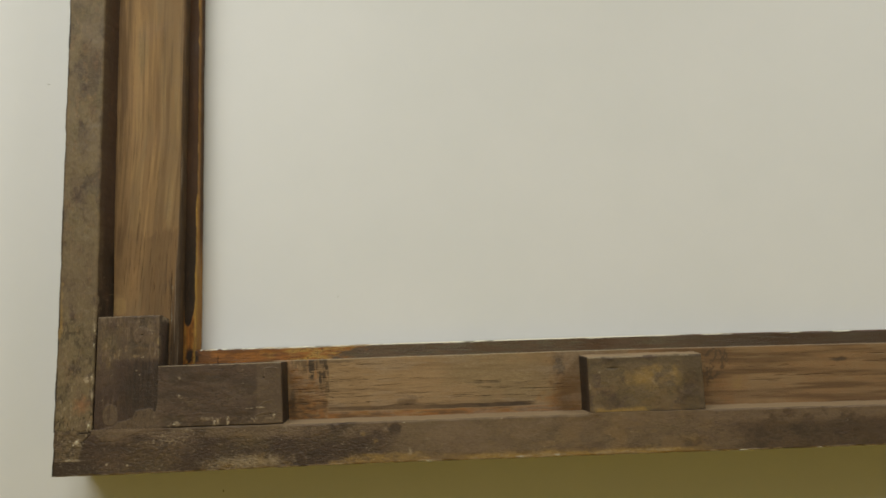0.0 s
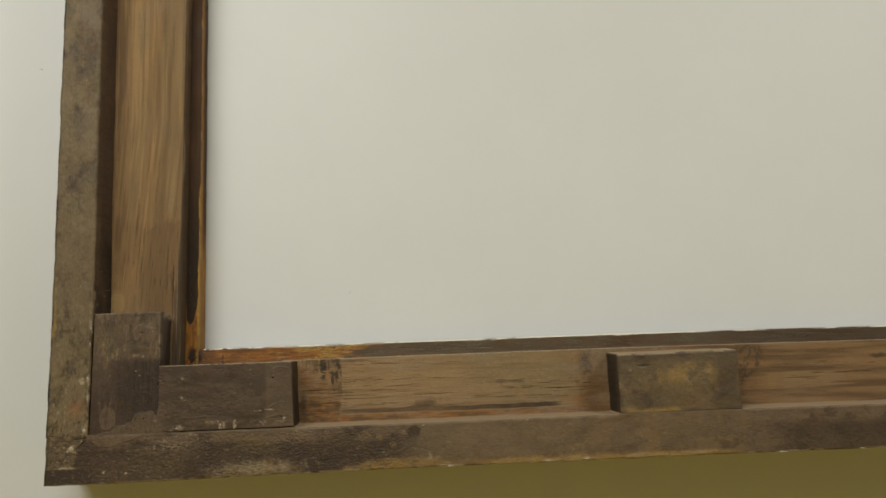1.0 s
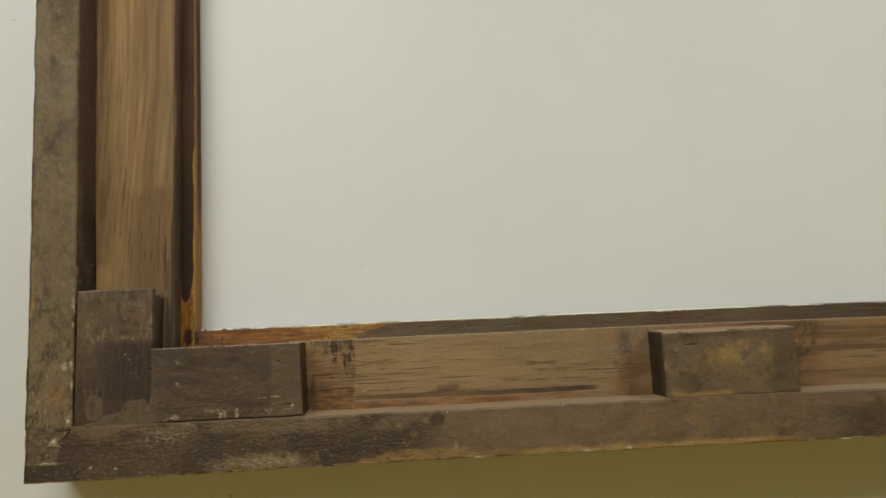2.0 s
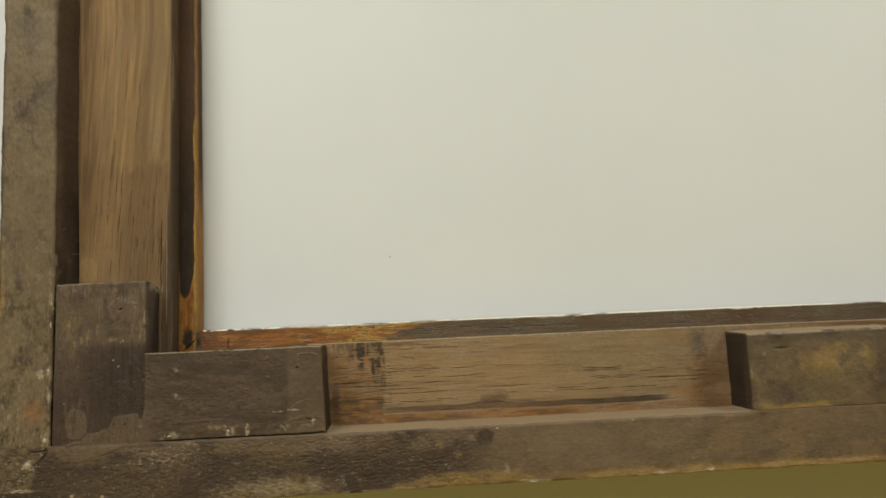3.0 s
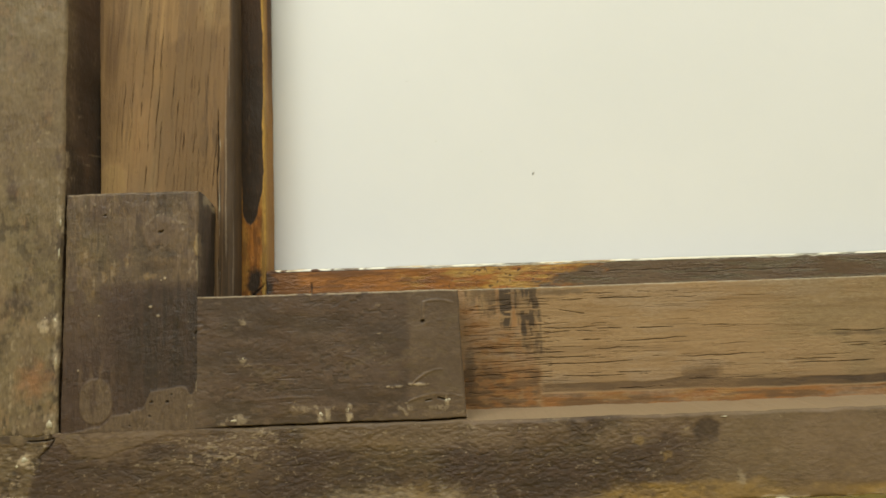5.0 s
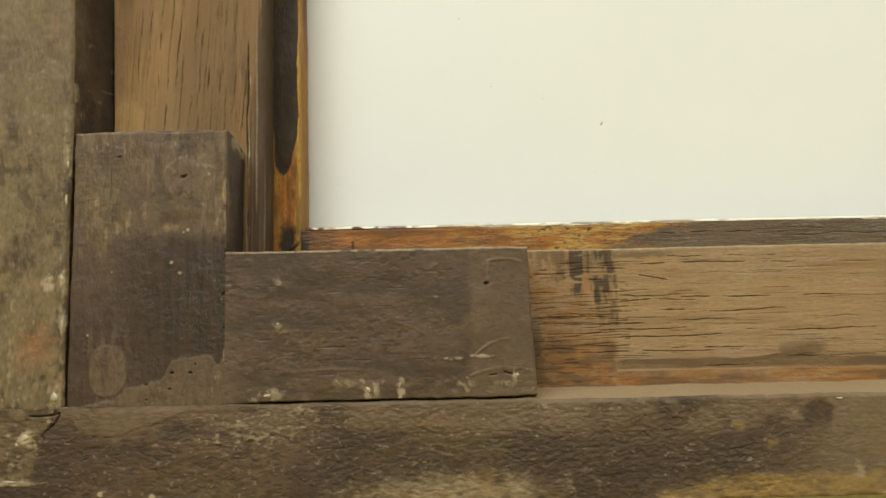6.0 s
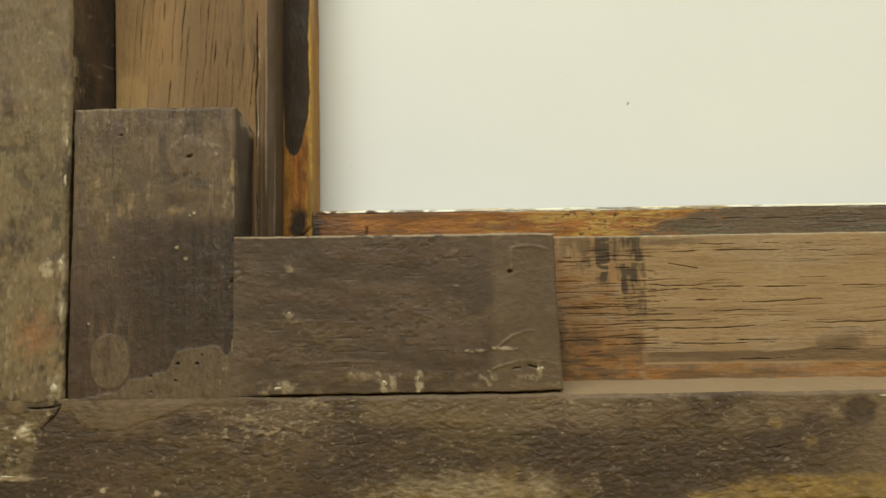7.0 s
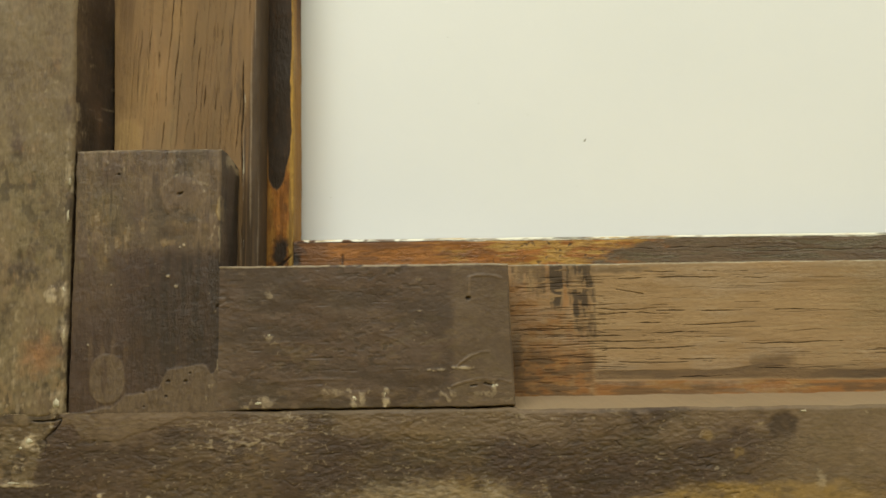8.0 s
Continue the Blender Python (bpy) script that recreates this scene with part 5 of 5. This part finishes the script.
def corner_along_wear(w):
    X, Z = w.X, w.Z
    paint_wear(w, 910, 0.45, 1.0, 0.6)
    w.put("brown", 0.4)
    w.cut("dark", 0.55)
    w.put("filler", 0.14)
    band = fbm(X * 22, Z * 90, 921, 5)
    w.put("dark", 0.5 * ramp(band, 0.36, 0.62))
    rough = ramp(-X, 0.255, 0.275) * ramp(fbm(X * 30, Z * 50, 923, 3), 0.3, 0.6)
    w.put("dark", 0.55 * rough * dashes(X, Z, 230, 420, 924, 0.54, 0.68))
    w.put("filler", 0.30 * rough * dashes(X, Z, 230, 420, 928, 0.54, 0.70))
    smooth_end = ramp(X + 0.004 * (fbm(X * 0, Z * 90, 925) - 0.5), -0.258, -0.252)
    w.cut("dark", 0.55 * smooth_end)
    w.cut("brown", 0.3 * smooth_end)
    w.put("olive", 0.35 * smooth_end)
    w.put("filler", 0.36 * smooth_end * (0.7 + 0.6 * (fbm(X * 60, Z * 60, 926, 3) - 0.5)))
    w.put("filler", 0.32 * ramp(fbm(X * 40, Z * 130, 922, 4), 0.5, 0.8))
    w.put("filler", 0.32 * ramp(-X, 0.380, 0.392) * ramp(-Z, -1.330, -1.310))
    w.put("olive", 0.5 * ramp(-Z, -1.312, -1.298) * ramp(fbm(X * 60, Z * 80, 956, 4), 0.25, 0.6))
    w.put("filler", 0.55 * ramp(-Z, -1.306, -1.296) * ramp(fbm(X * 70, Z * 120, 957, 4), 0.42, 0.65))
    ridges = along_ridges(X, Z)
    w.put("filler", 0.5 * ridges * ramp(fbm(X * 120, Z * 120, 927, 3), 0.3, 0.6))
    for k, (cx, cz, rx, rz, s) in enumerate(((-0.366, 1.3605, 0.0036, 0.0075, 0.45), (-0.3665, 1.3325, 0.0026, 0.0022, 0.55), (-0.3625, 1.3292, 0.0030, 0.0015, 0.8), (-0.361, 1.321, 0.0032, 0.0008, 0.8), (-0.372, 1.2922, 0.0080, 0.0028, 0.6),
                                             (-0.313, 1.2945, 0.0036, 0.0052, 0.9), (-0.295, 1.2968, 0.0018, 0.0056, 1.0), (-0.308, 1.2985, 0.0026, 0.0013, 0.7), (-0.258, 1.296, 0.0045, 0.0034, 0.6), (-0.2285, 1.3000, 0.0036, 0.0026, 0.9),
                                             (-0.250, 1.3120, 0.0055, 0.0008, 0.8), (-0.268, 1.3110, 0.0050, 0.0008, 0.8), (-0.284, 1.3122, 0.0050, 0.0008, 0.6), (-0.327, 1.2985, 0.0060, 0.0016, 0.5), (-0.235, 1.2965, 0.0060, 0.0016, 0.5))):
        smudge = blob(X, Z, cx, cz, 1.2 * rx, 1.2 * rz, 930 + k, 1.0, 200, 1.4)
        w.put("filler", 0.6 * s * smudge)
        w.put("pale", s * smudge * (0.06 + 0.80 * dashes(X + 0.3 * Z, Z, 330, 260, 960 + k, 0.40, 0.60)))
    w.put("pale", 0.42 * scratches(X, Z, -0.385, -0.22, 1.29, 1.345, 130, 950, 0.008, 0.0004, 0.8))
    w.spot("crack", -0.2443, 1.3540, 0.0013, 0.0009, 0.9, 951, 0.8, 400)
    w.put("pale", 0.6 * ramp(Z, 1.3735, 1.3748) * ramp(fbm(X * 90, Z * 0, 955), 0.25, 0.5))
    w.put("crack", 0.7 * stroke(X, Z, -0.2350, 1.3025, -0.2300, 1.3012, 0.0007, 952))
    w.put("crack", 0.6 * stroke(X, Z, -0.2440, 1.3010, -0.2400, 1.3014, 0.0006, 959))
    w.put("crack", 0.3 * random_splits(X, Z, -0.39, -0.26, 1.30, 1.37, 70, 953, 0.016, 0.0004))
    w.put("crack", ramp(BAND_TOP + 0.0010 + 0.0014 * (fbm(X * 90, X * 0, 954) - 0.5) - Z, -0.0002, 0.0005) * ramp(X, -0.382, -0.370))


def along_skin(X, Z):
    rough = 0.25 + 0.75 * ramp(-X, 0.252, 0.270)
    return rough * (0.00012 * (fbm(X * 150, Z * 320, 958, 3) - 0.5) + 0.00008 * dashes(X, Z, 230, 420, 924, 0.54, 0.68)) - 0.00022 * along_ridges(X, Z)


# the dark rim puts the shade of its right side into the colour
corner_along = board("corner_block", painted_x, frame_root, steps(-0.3965, -0.2165, 0.0005), steps(BAND_TOP + 0.0004, 1.3755, 0.0004), FRONT_Y, 1.06, 84,
      corner_along_wear, 0.0004, 0.0018, 0.0006, skin=along_skin, tilt_right=0.003, rounded="rbt", soft=lambda X, Z: ramp(X, -0.3955, -0.375) * (0.35 + 0.65 * ramp(Z, 1.29, 1.31)), rim={"dark": 1.3, "brown": 0.6},
      label="dark grey painted corner block with pale paint chips")


def middle_wear(w):
    X, Z = w.X, w.Z
    paint_wear(w, 1010, 0.6, 1.0, 0.7)
    w.cut("dark", 0.5)
    w.cut("brown", 0.3)
    w.put("olive", 0.85 * ramp(fbm(X * 50, Z * 60, 1018, 4), 0.20, 0.50))
    w.put("filler", 0.30 * ramp(fbm(X * 40, Z * 70, 1025, 4), 0.35, 0.65))
    w.put("bare", 0.5 * ramp(fbm(X * 45, Z * 70, 1019, 5), 0.35, 0.65) * ramp(-Z, -1.345, -1.325))
    patch = blob(X, Z, 0.322, 1.336, 0.044, 0.014, 1011, 0.7, 60, 1.8)
    w.cut("brown", 0.85 * patch)
    w.cut("dark", 0.85 * patch)
    w.put("olive", 0.6 * patch)
    w.put("filler", 0.35 * patch)
    w.cut("dark", 0.5 * patch)
    w.put("gold", 0.95 * patch * ramp(fbm(X * 55, Z * 75, 1012, 4), 0.15, 0.60))
    w.put("pale", 0.28 * patch * ramp(fbm(X * 70, Z * 90, 1027, 4), 0.42, 0.66))
    w.spot("filler", 0.300, 1.352, 0.05, 0.006, 0.4, 1013, 0.9, 90)
    w.spot("dark", 0.257, 1.304, 0.018, 0.009, 0.5, 1014, 0.8, 90)
    w.spot("dark", 0.374, 1.312, 0.018, 0.024, 0.5, 1015, 0.8, 90, 1.6)
    w.spot("dark", 0.258, 1.358, 0.030, 0.007, 0.5, 1016, 0.8, 90)
    w.spot("crack", 0.264, 1.3505, 0.008, 0.0010, 0.7, 1022, 1.0, 200)
    w.put("pale", 0.6 * ramp(Z, 1.3640, 1.3668) * ramp(fbm(X * 60, X * 0, 1020), 0.2, 0.5))
    w.put("pale", 0.4 * ramp(-X, -0.2305, -0.2285) * ramp(fbm(Z * 90, Z * 0, 1021), 0.4, 0.6))
    w.put("dark", 0.30 * ramp(Z + 0.012 * (fbm(X * 50, X * 0, 1023, 3) - 0.5), 1.344, 1.356) * (1 - patch))
    w.put("dark", 0.45 * ramp(X + 0.012 * (fbm(Z * 60, Z * 0, 1026, 3) - 0.5), 0.352, 0.368))
    w.put("gold", 0.8 * ramp(-(Z + 0.006 * (fbm(X * 60, X * 0, 1024, 3) - 0.5)), -1.297, -1.291) * ramp(X, 0.228, 0.24) * ramp(-X, -0.345, -0.30) * ramp(fbm(X * 50, Z * 60, 1017), 0.3, 0.5))


board("middle_block", painted_x, frame_root, steps(0.227, 0.396, 0.0009), steps(BAND_TOP + 0.0004, 1.368, 0.0008), FRONT_Y, 1.06, 86,
      middle_wear, 0.0006, 0.0032, 0.0010, rounded="lrt", splay=0.006, rim={"dark": 0.95, "brown": 1.0}, rim_top={}, top_mat=ledge_wood, rise=0.0040, splay_left=-0.005, label="worn grey and ochre block on the bottom rail")

# raised flakes of old cream paint
flake_paint = plain("cream_paint_flake", (0.62, 0.55, 0.38), (0.42, 0.36, 0.24), 260, 0.6, 0.4)


def flake(parent, x, z, rx, rz, proud=0.0007):
    n, outer, inner = 11, [], []
    for k in range(n):
        a, k_r = 2 * math.pi * k / n, random.uniform(0.55, 1.15)
        u, v = rx * k_r * math.cos(a), rz * k_r * math.sin(a)
        outer.append((x + u - ORIGIN.x, FRONT_Y + 0.0012 - ORIGIN.y, z + v - ORIGIN.z))
        inner.append((x + 0.72 * u - ORIGIN.x, FRONT_Y - proud * random.uniform(0.3, 1.0) - ORIGIN.y, z + 0.72 * v - ORIGIN.z))
    mid = (x - ORIGIN.x, FRONT_Y - proud * 0.8 - ORIGIN.y, z - ORIGIN.z)
    faces = [(k, (k + 1) % n, n + (k + 1) % n, n + k) for k in range(n)] + [(n + k, n + (k + 1) % n, 2 * n) for k in range(n)]
    ob = link_mesh("paint_flake", outer + inner + [mid], faces, flake_paint, parent)
    ob.data.polygons.foreach_set("use_smooth", [True] * len(faces))
    return ob


for x, z, rx, rz in ((-0.4990, 1.3590, 0.0022, 0.0030), (-0.4915, 1.3625, 0.0012, 0.0026), (-0.4905, 1.3360, 0.0010, 0.0036), (-0.4935, 1.2945, 0.0024, 0.0040), (-0.4985, 1.3640, 0.0011, 0.0016),
                     (-0.4905, 1.4080, 0.0009, 0.0050), (-0.4900, 1.4300, 0.0008, 0.0034)):
    flake(side_band, x, z, rx, rz)
for x, z, rx, rz in ((-0.5090, 1.2720, 0.0032, 0.0030), (-0.5140, 1.2680, 0.0016, 0.0012), (-0.5170, 1.2478, 0.0060, 0.0007), (0.1230, 1.2300, 0.0055, 0.0012), (0.1760, 1.2308, 0.0045, 0.0011),
                     (-0.0080, 1.2290, 0.0080, 0.0008), (0.4450, 1.2287, 0.0100, 0.0007), (0.5550, 1.2290, 0.0060, 0.0007),
                     (-0.0430, 1.2835, 0.0030, 0.0007)):
    flake(bottom_band, x, z, rx, rz)
for x, z, rx, rz in ((-0.2955, 1.2970, 0.0013, 0.0040), (-0.3140, 1.2945, 0.0026, 0.0020), (-0.2290, 1.3010, 0.0028, 0.0016), (-0.3660, 1.3330, 0.0014, 0.0012), (-0.3720, 1.2925, 0.0030, 0.0012)):
    flake(corner_along, x, z, rx, rz, 0.0003)

# the two rails past the view
board("top_rail", painted_x, frame_root, steps(LEFT + BAND, RIGHT, 0.02), steps(TOP - 0.17, TOP, 0.01), FRONT_Y + 0.001, BACK_Y, 88)
board("far_rail", painted_z, frame_root, steps(RIGHT - 0.17, RIGHT, 0.01), steps(BAND_TOP, TOP - 0.17, 0.02), FRONT_Y + 0.001, BACK_Y, 89)

# ---- specks on the wall ----
def speck(x, z, long, wide, turn):
    n, verts = 9, []
    for k in range(n):
        a = 2 * math.pi * k / n
        u, v = long * math.cos(a) * random.uniform(0.7, 1.1), wide * math.sin(a) * random.uniform(0.7, 1.1)
        verts.append((x + u * math.cos(turn) - v * math.sin(turn), WALL_Y - 0.0002, z + u * math.sin(turn) + v * math.cos(turn)))
    verts.append((x, WALL_Y - 0.0009, z))
    return link_mesh("speck", verts, [(n, (k + 1) % n, k) for k in range(n)], speck_paint, wall_north)


for x, z, long, wide, turn in ((-0.149, 1.475, 0.0015, 0.0006, 1.0), (-0.344, 1.433, 0.0007, 0.0005, 0.0), (-0.156, 1.439, 0.0006, 0.0004, 0.3), (-0.192, 1.495, 0.0006, 0.0004, 0.2),
                               (-0.230, 1.505, 0.0007, 0.0004, 0.2), (-0.253, 1.558, 0.0008, 0.0004, 0.5), (-0.631, 1.848, 0.0030, 0.0008, -0.3), (-0.329, 1.180, 0.0015, 0.0025, 0.2)):
    small = 1.0 if long > 0.001 else 0.65
    speck(x, z, small * long, small * wide, turn)
